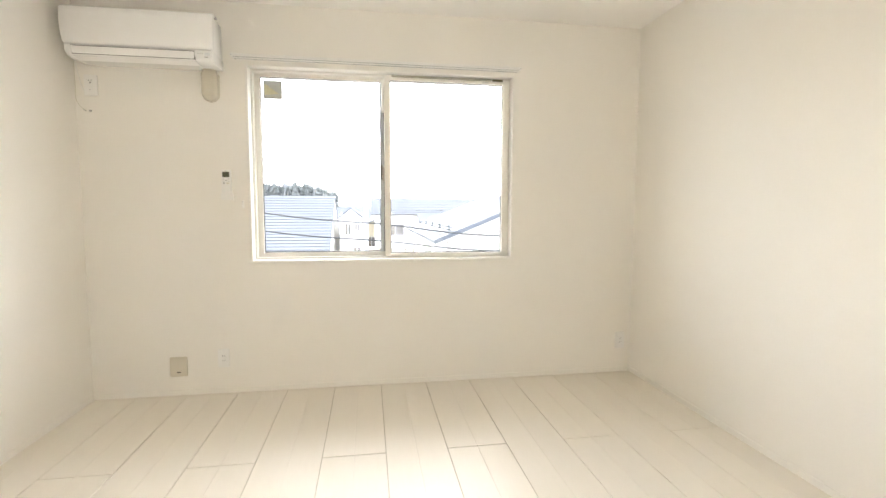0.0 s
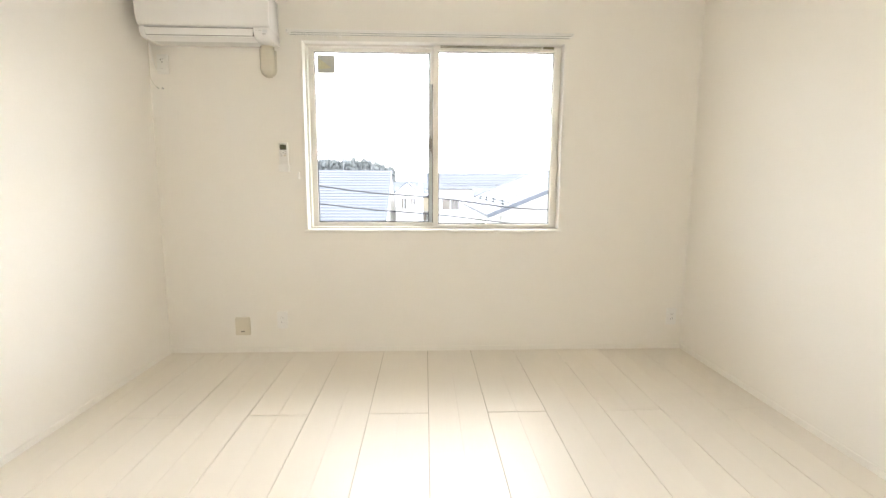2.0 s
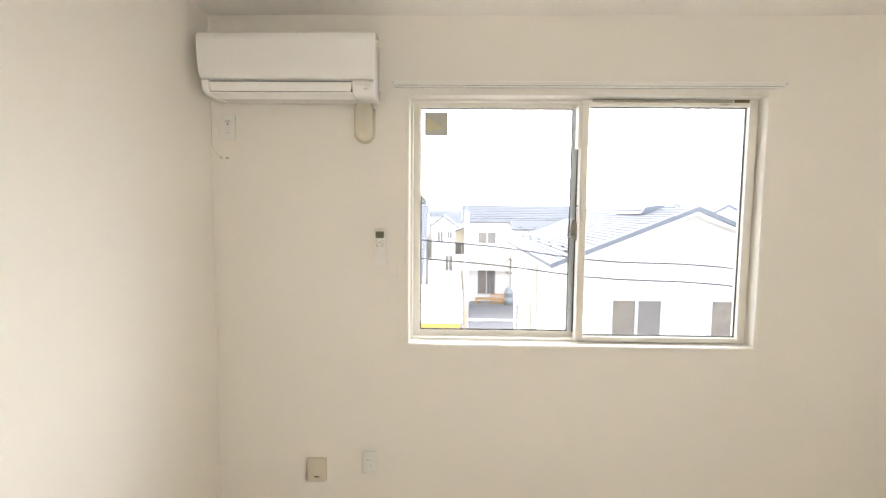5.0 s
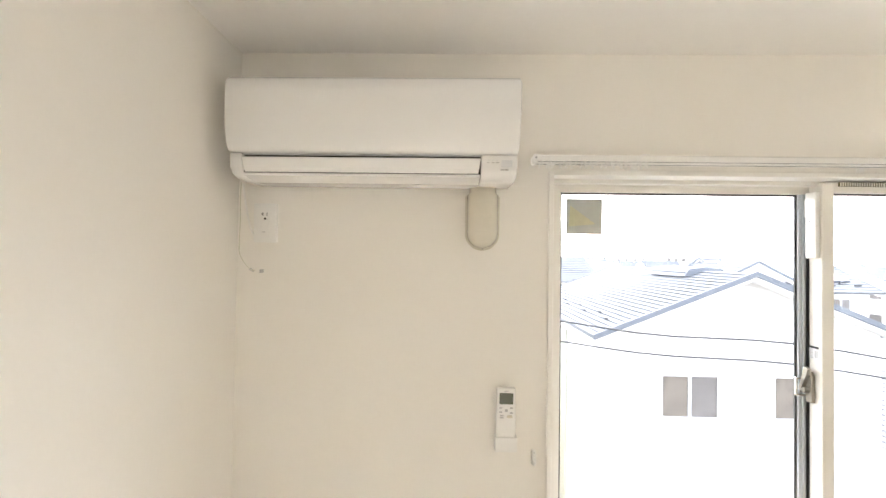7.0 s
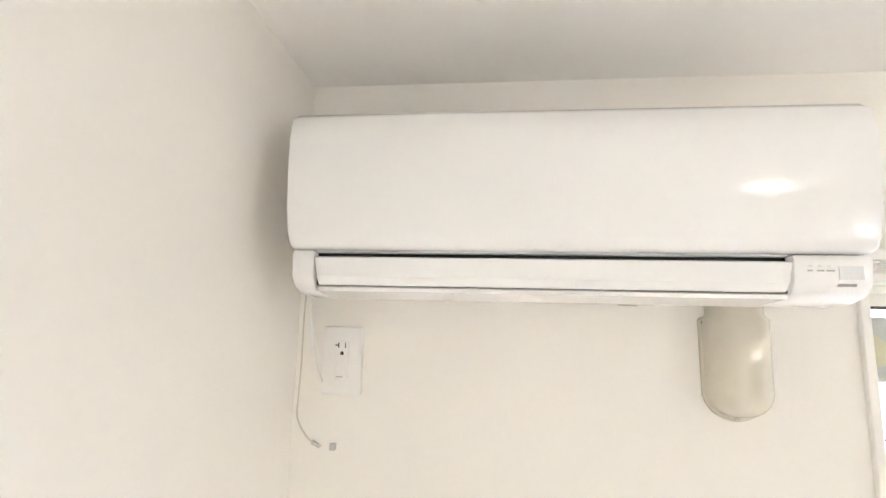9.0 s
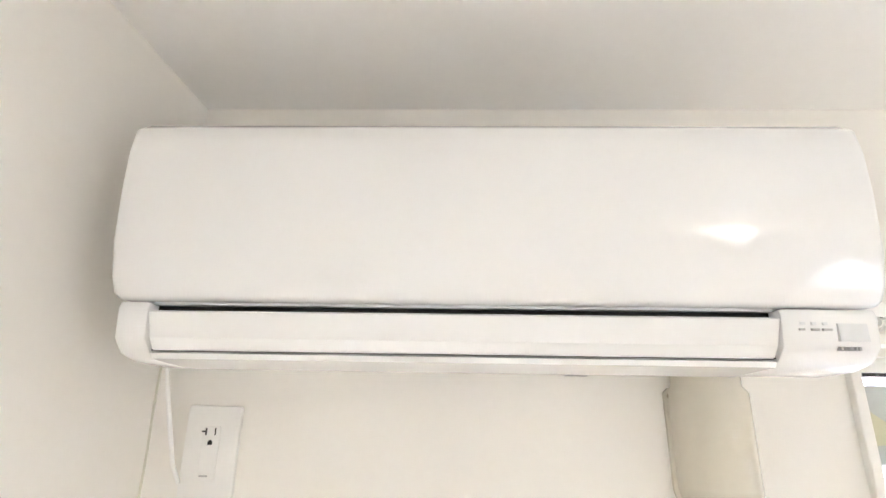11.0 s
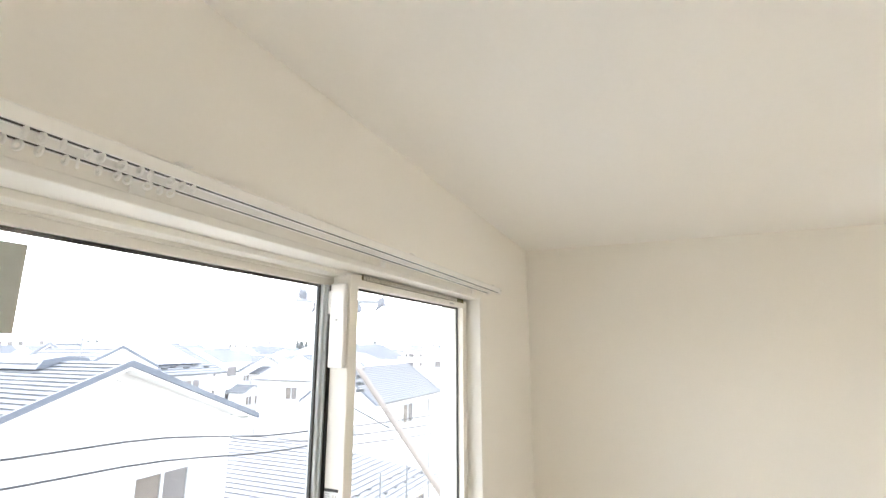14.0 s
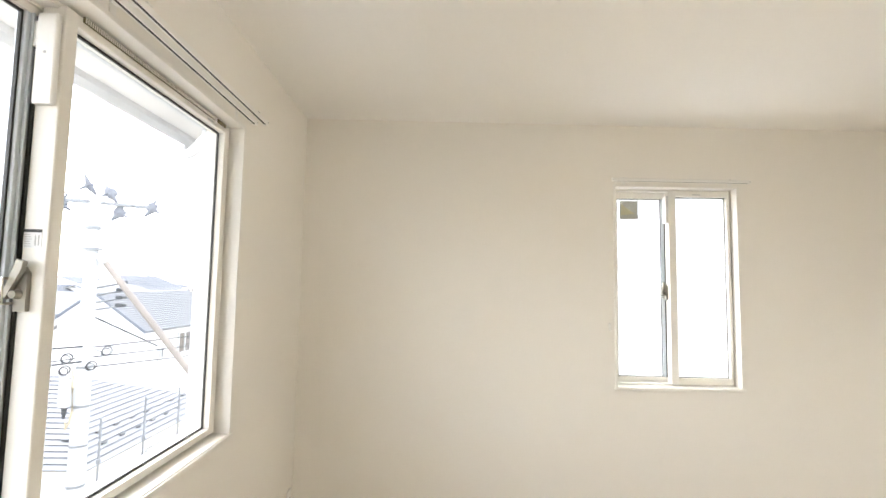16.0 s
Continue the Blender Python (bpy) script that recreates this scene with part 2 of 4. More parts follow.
def tube_along(points, r, sides=8):
    """A bent tube through points."""
    bm = bmesh.new()
    pts = [Vector(p) for p in points]
    rings = []
    for i, p in enumerate(pts):
        d = pts[min(i + 1, len(pts) - 1)] - pts[max(i - 1, 0)]
        turn = d.to_track_quat("Z", "Y").to_matrix()
        rings.append([bm.verts.new(p + turn @ Vector((r * math.cos(2 * math.pi * k / sides), r * math.sin(2 * math.pi * k / sides), 0))) for k in range(sides)])
    for a, b in zip(rings, rings[1:]):
        for k in range(sides):
            bm.faces.new((a[k], a[(k + 1) % sides], b[(k + 1) % sides], b[k]))
    bm.faces.new(rings[0][::-1])
    bm.faces.new(rings[-1])
    return bm


def lathe(profile, sides=32, centre=(0, 0, 0)):
    """Turns (radius, z) pairs round the upright axis."""
    bm = bmesh.new()
    rings = []
    for r, z in profile:
        rings.append([bm.verts.new((centre[0] + r * math.cos(2 * math.pi * i / sides), centre[1] + r * math.sin(2 * math.pi * i / sides), centre[2] + z)) for i in range(sides)])
    for a, b in zip(rings, rings[1:]):
        for i in range(sides):
            bm.faces.new((a[i], a[(i + 1) % sides], b[(i + 1) % sides], b[i]))
    bm.faces.new(rings[0])
    bm.faces.new(rings[-1][::-1])
    return bm


def torus(R, r, major=14, minor=6, squash=1.0):
    bm = bmesh.new()
    rings = []
    for i in range(major):
        a = 2 * math.pi * i / major
        ring = []
        for j in range(minor):
            b = 2 * math.pi * j / minor
            d = R + r * math.cos(b)
            ring.append(bm.verts.new((r * math.sin(b), d * math.cos(a), d * math.sin(a) * squash)))
        rings.append(ring)
    for i in range(major):
        for j in range(minor):
            bm.faces.new((rings[i][j], rings[(i + 1) % major][j], rings[(i + 1) % major][(j + 1) % minor], rings[i][(j + 1) % minor]))
    return bm


def rounded_plate(w, h, r, y0, y1, cx=0.0, cz=0.0, soft=0.0, n=6):
    """An upright plate with rounded corners, from y0 to y1, softened on the side y0."""
    out = []
    for sx, sz, a0 in ((1, 1, 0), (-1, 1, 90), (-1, -1, 180), (1, -1, 270)):
        for i in range(n + 1):
            a = radians(a0 + 90 * i / n)
            out.append((cx + sx * (w / 2 - r) + r * math.cos(a), cz + sz * (h / 2 - r) + r * math.sin(a)))
    bm = bmesh.new()
    rings = []
    for y, s in ((y1, 0.0), (y0 + soft, 0.0), (y0 + soft * 0.3, soft * 0.3), (y0, soft)):
        rings.append([bm.verts.new((cx + (x - cx) * (1 - 2 * s / w), y, cz + (z - cz) * (1 - 2 * s / h))) for x, z in out])
    k = len(out)
    for a, b in zip(rings, rings[1:]):
        for i in range(k):
            bm.faces.new((a[i], a[(i + 1) % k], b[(i + 1) % k], b[i]))
    bm.faces.new(rings[0])
    bm.faces.new(rings[-1][::-1])
    return bm


# ---------------------------------------------------------------- the room
X0, X1, Y0, Y1, H, T = -1.648, 1.87, -0.62, 3.05, 2.395, 0.15
W1 = dict(u0=-0.712, u1=0.982, z0=0.826, z1=2.044)      # main window, outer edge of its trim
W2 = dict(u0=-1.220, u1=-0.470, z0=0.836, z1=2.036)     # side window, measured along -y


def wall_with_hole(name, label, m, a0, a1, hole=None):
    """A wall slab in its own plane, a along it, thickness outwards, with an opening cut through."""
    bm = bmesh.new()
    if hole is None:
        add_box(bm, a0, a1, 0, T, -0.02, H + 0.02)
    else:
        h0, h1, z0, z1 = hole
        add_box(bm, a0, h0, 0, T, -0.02, H + 0.02)
        add_box(bm, h1, a1, 0, T, -0.02, H + 0.02)
        add_box(bm, h0, h1, 0, T, -0.02, z0)
        add_box(bm, h0, h1, 0, T, z1, H + 0.02)
    ob = mesh_object(name, bm, WALLPAPER)
    ob.matrix_world = m
    return tagged(ob, label, "wall", kind="structure")


G = 0.004
wall_with_hole("wall_north", "cream-white embossed wallpaper wall with a wide window", pose(0, Y1, 0), X0 - T, X1 + T,
               (W1["u0"] + G, W1["u1"] - G, W1["z0"] + G, W1["z1"] - G))
wall_with_hole("wall_east", "cream-white embossed wallpaper wall with a narrow window", pose(X1, 0, 0, 0, 0, -90), -Y1, -Y0,
               (W2["u0"] + G, W2["u1"] - G, W2["z0"] + G, W2["z1"] - G))
wall_with_hole("wall_west", "plain cream-white embossed wallpaper wall", pose(X0, 0, 0, 0, 0, 90), Y0, Y1)
wall_with_hole("wall_south", "plain cream-white embossed wallpaper wall", pose(0, Y0, 0, 0, 0, 180), -X1 - T, -X0 + T)
tagged(mesh_object("ceiling", box(X0 - T, X1 + T, Y0 - T, Y1 + T, H, H + 0.12), CEILING), "plain white papered ceiling", "ceiling", kind="structure")

for nm, m, a0, a1 in (("baseboard_north", pose(0, Y1, 0), X0, X1), ("baseboard_east", pose(X1, 0, 0, 0, 0, -90), -Y1 + 0.007, -Y0),
                      ("baseboard_west", pose(X0, 0, 0, 0, 0, 90), Y0, Y1 - 0.007), ("baseboard_south", pose(0, Y0, 0, 0, 0, 180), -X1 + 0.007, -X0 - 0.007)):
    ob = mesh_object(nm, prism([(0.0, 0.0), (-0.0035, 0.0), (-0.0035, 0.030), (-0.002, 0.032), (0.0, 0.032)], a0, a1), WALLPAPER)
    ob.matrix_world = m
    tagged(ob, "low cream-white baseboard along the wall", "baseboard", kind="structure")


# ---------------------------------------------------------------- windows
def rect_frame(u0, u1, z0, z1, v0, v1, l, r, b, t, bevel=0.003):
    """Four bars round a rectangle, mitred as butted lengths."""
    bm = bmesh.new()
    add_box(bm, u0, u0 + l, v0, v1, z0, z1, bevel)
    add_box(bm, u1 - r, u1, v0, v1, z0, z1, bevel)
    add_box(bm, u0 + l - 0.001, u1 - r + 0.001, v0 + 0.001, v1 - 0.001, z0, z0 + b, bevel)
    add_box(bm, u0 + l - 0.001, u1 - r + 0.001, v0 + 0.001, v1 - 0.001, z1 - t, z1, bevel)
    return bm


def sliding_window(name, label, m, w, gl, gr, stile, gz, pane_mat, vent):
    """A two-sash sliding window: trim liner, fixed frame, outer sash (first half) and inner sash (second half)."""
    root = thing(name, label, "window", m, kind="structure")
    u0, u1, z0, z1 = w["u0"], w["u1"], w["z0"], w["z1"]
    t = 0.015
    # trim liner, slightly proud of the wall
    bm = rect_frame(u0, u1, z0, z1, -0.010, 0.085, t, t, t, t, 0.002)
    part("window_trim", bm, TRIM, root, "cream-white trim lining the opening")
    bm = bmesh.new()
    add_box(bm, u0 - 0.008, u1 + 0.008, -0.016, -0.010, z0 - 0.004, z0 + 0.012, 0.002)
    part("window_sill", bm, TRIM, root)
    # fixed frame with tracks
    f0, f1, fz0, fz1 = u0 + t, u1 - t, z0 + t, z1 - t
    bm = rect_frame(f0, f1, fz0, fz1, 0.060, 0.136, 0.012, 0.012, 0.012, 0.012, 0.0015)
    add_box(bm, f0 + 0.012, f1 - 0.012, 0.0985, 0.103, fz0 + 0.011, fz0 + 0.018, 0)
    add_box(bm, f0 + 0.012, f1 - 0.012, 0.0985, 0.103, fz1 - 0.018, fz1 - 0.011, 0)
    part("window_frame", bm, SASH, root, "cream resin sliding frame with tracks")
    part("outer_frame", rect_frame(f0, f1, fz0, fz1, 0.1365, T + 0.004, 0.012, 0.012, 0.012, 0.012, 0.0015), SILVER, root, "silver aluminium outer frame")
    s0, s1, sz0, sz1 = f0 + 0.010, f1 - 0.010, fz0 + 0.008, fz1 - 0.006
    for which in ("outer", "inner"):
        if which == "outer":
            g0, g1, v0, v1, e0, e1 = gl[0], gl[1], 0.106, 0.134, s0, stile[0] + 0.040
            gz0, gz1 = gz[0]
        else:
            g0, g1, v0, v1, e0, e1 = gr[0], gr[1], 0.045, 0.098, stile[0], s1
            gz0, gz1 = gz[1]
        bm = bmesh.new()
        if which == "inner":
            add_box(bm, e0, g0, v0, v1, sz0, sz1, 0.003)
        else:
            add_box(bm, e0, g0, v0, v1, sz0, sz1, 0.003)
        if which == "inner":
            add_box(bm, g1, e1, v0, v1, sz0, sz1, 0.003)
        hi = g1 if which == "inner" else e1
        add_box(bm, g0 - 0.001, hi + 0.001, v0 + 0.001, v1 - 0.001, sz0, gz0, 0.002)
        add_box(bm, g0 - 0.001, hi + 0.001, v0 + 0.001, v1 - 0.001, gz1, sz1, 0.002)
        sash = part("sash", bm, SASH, root, "cream resin sash")
        if which == "outer":
            st = box(g1, e1, v0 + 0.002, v1 - 0.002, gz0, gz1, bevel=0.002)
            add_box(st, g1 + 0.010, g1 + 0.014, v0 - 0.004, v0 + 0.002, gz0, gz1, 0.0)
            part("meeting_stile", st, ALU, root, "grey aluminium stile with brush strip")
            part("weather_strip", box(stile[0] - 0.0035, stile[0] + 0.004, 0.0985, 0.1050, gz0, gz1), GASKET, root, "black weather strip")
            part("brush_seal", box(e1 - 0.012, e1 - 0.006, 0.0985, v0 + 0.002, gz0, gz1), GASKET, root)
        gk = 0.0075
        vm = (v0 + v1) / 2
        part("gasket", rect_frame(g0 - 0.001, g1 + 0.001, gz0 - 0.001, gz1 + 0.001, vm - 0.0035, vm + 0.0035, 0.006, 0.006, gk, gk, 0.0), GASKET, sash, "black rubber glazing gasket")
        pane = part("pane", box(g0 + 0.001, g1 - 0.001, vm - 0.003, vm + 0.003, gz0 + 0.001, gz1 - 0.001), pane_mat, sash, "clear glass pane")
        pane.visible_shadow = False
    # crescent lock on the inner meeting stile
    lz, sx = (gz0 + gz1) / 2 - 0.042, stile[0]
    lb = bmesh.new()
    add_prism(lb, [(0.072, lz - 0.044), (0.096, lz - 0.044), (0.098, lz - 0.020), (0.092, lz + 0.046), (0.082, lz + 0.050), (0.072, lz + 0.036)], sx - 0.012, sx - 0.0005)
    base = part("lock_base", lb, LOCKMETAL, root, "grey cast crescent lock")
    part("lock_lever", prism([(0.103, lz - 0.018), (0.110, lz - 0.008), (0.086, lz + 0.066), (0.070, lz + 0.062), (0.073, lz + 0.044)], sx - 0.026, sx - 0.013, inset=0.003), LOCKMETAL, base)
    part("lock_boss", rod((sx - 0.027, 0.088, lz - 0.008), (sx - 0.010, 0.088, lz - 0.008), 0.008, 0.011, sides=16), LOCKMETAL, base, smooth=True)
    keeper = bmesh.new()
    for z0_, z1_ in ((lz - 0.030, lz - 0.024), (lz + 0.022, lz + 0.028)):
        add_box(keeper, sx - 0.040, sx - 0.010, 0.097, 0.1050, z0_, z1_, 0.002)
    add_box(keeper, sx - 0.042, sx - 0.036, 0.095, 0.1060, lz - 0.030, lz + 0.028, 0.0025)
    part("lock_keeper", keeper, CHROME, root, "open steel keeper loop")
    # white child-guard box at the head of the meeting stile
    top = gz1 + 0.004
    hgt = 0.205 if vent else 0.165
    guard = part("guard_box", box(sx - 0.016, sx - 0.0005, 0.050, 0.094, top - hgt, top, bevel=0.004), WHITE, root, "white plastic guard box")
    part("guard_latch", box(sx - 0.012, sx - 0.002, 0.0945, 0.104, top - 0.075, top - 0.018, bevel=0.002), WHITE, guard)
    part("guard_screw", rod((sx - 0.0175, 0.072, top - 0.09), (sx - 0.0155, 0.072, top - 0.09), 0.003), GREYPRINT, guard)
    # rating label on the stile
    if vent:
        lab = part("rating_label", box(sx - 0.0012, sx - 0.0002, 0.057, 0.096, 1.481, 1.521), PAPER, root, "small white printed rating label")
        part("label_header", box(sx - 0.0022, sx - 0.0014, 0.057, 0.096, 1.5145, 1.521), INK, lab)
        for i in range(6):
            part("print_bar", box(sx - 0.0022, sx - 0.0014, 0.078 + 0.002 * (i % 3), 0.094, 1.484 + i * 0.005, 1.4855 + i * 0.005), GREYPRINT, lab)
        for i in range(2):
            part("print_bar", box(sx - 0.0022, sx - 0.0014, 0.062 + 0.007 * i, 0.064 + 0.007 * i, 1.486, 1.508), GREYPRINT, lab)
        # trickle vent along the head of the inner sash
        va, vb, vz = gr[0] + 0.012, gr[1] - 0.085, gz1 + 0.025
        grille = part("trickle_vent", box(va, vb, 0.0410, 0.0455, vz - 0.0065, vz + 0.0065), OLIVE, root, "dark olive slotted trickle vent")
        fins = bmesh.new()
        k = 92
        for i in range(k):
            u = va + (vb - va) * (i + 0.5) / k
            add_box(fins, u - 0.0013, u + 0.0013, 0.0392, 0.0412, vz - 0.006, vz + 0.006)
        tagged(part("vent_fin", fins, SASH, grille), kind="stuff")
        knob = part("vent_slider", box(vb + 0.010, gr[1] - 0.004, 0.0400, 0.0455, vz - 0.0075, vz + 0.0065, bevel=0.0015), OLIVE, root, "olive vent slider")
        part("slider_tab", box(vb + 0.004, vb + 0.009, 0.0410, 0.0455, vz - 0.014, vz + 0.006), WHITE, knob)
        part("print_bar", box(vb - 0.055, vb - 0.012, 0.0440, 0.0453, vz - 0.020, vz - 0.014), GREYPRINT, sash)
    else:
        part("finger_pull", box(gr[0] + 0.10, gr[0] + 0.15, 0.0430, 0.0455, gz1 + 0.010, gz1 + 0.016, bevel=0.001), GREYPRINT, root)
        part("rating_label", box(sx - 0.0012, sx - 0.0002, 0.065, 0.085, 1.56, 1.566), GREYPRINT, root)
    # square film label in the upper corner of the outer pane
    q0, q1 = gl[0] + 0.018, gl[0] + 0.134
    film = part("film_label", box(q0, q1, 0.1135, 0.1152, gz1 - 0.133, gz1 - 0.018), STICK, root, "square grey-green film label on the glass")
    part("film_mark", prism([(q0 + 0.008, gz1 - 0.108), (q0 + 0.094, gz1 - 0.100), (q0 + 0.012, gz1 - 0.040)], 0.1124, 0.1133, axis="y"), STICKY, film, "faded yellow wedge")
    return root


sliding_window("window_1", "wide two-sash sliding window in cream resin", pose(0, Y1, 0), W1, (-0.650, 0.101), (0.163, 0.917), (0.126, 0.163), ((0.880, 1.995), (0.872, 1.993)), PANE, True)
sliding_window("window_2", "narrow two-sash sliding window in cream resin", pose(X1, 0, 0, 0, 0, -90), W2, (-1.156, -0.884), (-0.822, -0.513), (-0.866, -0.822), ((0.892, 1.972), (0.896, 1.978)), FROST, False)


# ---------------------------------------------------------------- curtain rails
def curtain_rail(label, m, a0, a1, rails, brackets, runners):
    """White tracks on brackets, the runners pushed to one end."""
    root = thing("curtain_rail", label, "curtain rail", m)
    for j, v in enumerate(rails):
        bm = bmesh.new()
        out = [(v - 0.008, 0.0), (v - 0.0042, 0.0), (v - 0.0042, 0.004), (v - 0.006, 0.004), (v - 0.006, 0.014), (v + 0.006, 0.014), (v + 0.006, 0.004), (v + 0.0042, 0.004), (v + 0.0042, 0.0), (v + 0.008, 0.0), (v + 0.008, 0.015), (v + 0.005, 0.018), (v - 0.005, 0.018), (v - 0.008, 0.015)]
        add_prism(bm, out, a0, a1)
        track = part("track", bm, WHITE, root)
        # near-black bar fills the hollow track, standing in for its inner shade
        part("slot", box(a0 + 0.004, a1 - 0.004, v - 0.0040, v + 0.0040, 0.0006, 0.0135), DARK, track, "dark filling for the shade inside the track slot")
        for a in (a0, a1):
            part("end_cap", box(a - 0.006, a + 0.006, v - 0.010, v + 0.010, -0.002, 0.020, bevel=0.003), WHITE, root, "white end cap")
            part("cap_screw", rod((a, v - 0.0112, 0.009), (a, v - 0.0095, 0.009), 0.003), GREYPRINT, root)
        ring = torus(0.0048, 0.0019)
        first = None
        for i in range(runners):
            a = a0 + 0.018 + i * 0.0195 + 0.004 * math.sin(i * 2.3)
            if first is None:
                first = part("runner", ring, WHITE, root, smooth=True)
                first.matrix_basis = pose(a, v, -0.0045)
            else:
                o = new("runner", first.data)
                o.parent = root
                o.matrix_basis = pose(a, v, -0.0045 - 0.001 * (i % 2), 0, 0, random.uniform(-35, 35))
    for a in brackets:
        bm = bmesh.new()
        add_box(bm, a - 0.011, a + 0.011, min(rails) - 0.011, -0.001, 0.0185, 0.0215, 0.001)
        add_box(bm, a - 0.011, a + 0.011, -0.004, -0.0005, -0.012, 0.034, 0.001)
        br = part("bracket", bm, WHITE, root)
        part("bracket_screw", rod((a, -0.0055, 0.028), (a, -0.0035, 0.028), 0.003), CHROME, br)
    return root


curtain_rail("white double curtain track with runners bunched at one end", pose(0, Y1, 2.054), -0.765, 0.992, (-0.082, -0.040), (-0.46, 0.20, 0.90), 17)
curtain_rail("short white curtain track over the narrow window", pose(X1, 0, 2.046, 0, 0, -90), -1.236, -0.430, (-0.045,), (-1.16, -0.52), 5)


# ---------------------------------------------------------------- air conditioner
def air_conditioner():
    root = thing("air_conditioner", "white wall-mounted air conditioner with closed flap", "air conditioner", pose(0, Y1, 0.003))
    a0, a1 = -1.586, -0.825
    y = Y1
    part("body", box(a0 + 0.012, a1 - 0.012, -0.186, -0.002, 2.036, 2.240, bevel=0.008), ACWHITE, root, smooth=True)
    out = [(2.935 - y, 2.250), (2.875 - y, 2.2485), (2.840 - y, 2.238), (2.8245 - y, 2.225), (2.8195 - y, 2.197), (2.8185 - y, 2.150), (2.8215 - y, 2.095), (2.828 - y, 2.060), (2.8345 - y, 2.046), (2.842 - y, 2.042), (2.860 - y, 2.042), (2.860 - y, 2.222), (2.880 - y, 2.236), (2.935 - y, 2.238)]
    shell = prism(out, a0, a1, inset=0.006)
    for v in shell.verts:
        k = min(1.0, max(0.0, (2.25 - v.co.z) / 0.2))
        v.co.x = -1.206 + (v.co.x + 1.206) * (1 - 0.012 * k * k)
    part("front_panel", shell, ACWHITE, root, "glossy curved white front panel", smooth=True)
    cheek = [(-0.002, 2.0385), (2.843 - y, 2.0400), (2.8405 - y, 2.034), (2.8435 - y, 2.004), (2.856 - y, 1.990), (2.880 - y, 1.982), (2.930 - y, 1.978), (-0.002, 1.984)]
    part("side_cheek", prism(cheek, a0 + 0.008, -1.546, inset=0.004), ACWHITE, root, smooth=True)
    right = part("display_cheek", prism(cheek, -0.926, a1 - 0.008, inset=0.004), ACWHITE, root, "white end cheek with display", smooth=True)
    rim = prism([(2.850 - y, 2.0385), (2.850 - y, 2.0415), (2.854 - y, 2.0415), (2.854 - y, 2.0385)], -1.546, -0.926)
    part("panel_rim", rim, PALEGREY, root)
    # solid block behind the flap; its dark colour stands for shade in the gaps
    part("air_outlet", box(-1.548, -0.924, 2.8575 - y, -0.004, 1.993, 2.0380), DARK, root, "air outlet block coloured dark for the shade in its gaps")
    # closed flap: a tapering board
    bm = bmesh.new()
    prof = [(2.845 - y, 2.0320), (2.8412 - y, 2.0300), (2.8450 - y, 2.0050), (2.8490 - y, 1.9945), (2.8520 - y, 1.9930), (2.8560 - y, 1.9960), (2.8530 - y, 2.0325)]
    rings = []
    for s, (lo, hi) in enumerate(((-1.5455, -1.540), (-0.9265, -0.9325))):
        ring = []
        for b, z in prof:
            k = min(1, max(0, (2.020 - z) / 0.026))
            ring.append(bm.verts.new((lo + (hi - lo) * k, b, z)))
        rings.append(ring)
    n = len(prof)
    for i in range(n):
        bm.faces.new((rings[0][i], rings[0][(i + 1) % n], rings[1][(i + 1) % n], rings[1][i]))
    bm.faces.new(rings[0])
    bm.faces.new(rings[1][::-1])
    part("flap", bm, ACWHITE, root, "closed white louvre flap")
    part("lower_lip", prism([(2.858 - y, 1.9925), (2.8535 - y, 1.9905), (2.857 - y, 1.9850), (2.93 - y, 1.9770), (-0.002, 1.983), (-0.002, 1.9895)], -1.545, -0.927, inset=0.002), ACWHITE, root)
    part("bottom_seam", box(-1.115, -1.09, 2.932 - y, 2.938 - y, 1.9755, 1.978), GREYPRINT, root)
    # display: receiver window, three indicator lamps, unreadable print, maker's mark as plain bars
    def on_cheek(u0, u1, z0, z1, mat, nm):
        part(nm, box(u0, u1, 2.8404 - y, 2.846 - y, z0, z1), mat, right)
    on_cheek(-0.874, -0.846, 2.0095, 2.0265, PALEGREY, "receiver_window")
    for i in range(3):
        on_cheek(-0.9085 + i * 0.0105, -0.904 + i * 0.0105, 2.0250, 2.0275, PALEGREY, "indicator_lamp")
    for i, wd in enumerate((0.007, 0.011, 0.013)):
        on_cheek(-0.910 + i * 0.0105 + (0.001 if i else 0), -0.910 + i * 0.0105 + wd * 0.75, 2.0195, 2.0215, GREYPRINT, "print_bar")
    for i in range(6):
        on_cheek(-0.875 + i * 0.0034, -0.8727 + i * 0.0034, 2.0010, 2.0045, GREYPRINT, "maker_mark")
    return root


air_conditioner()


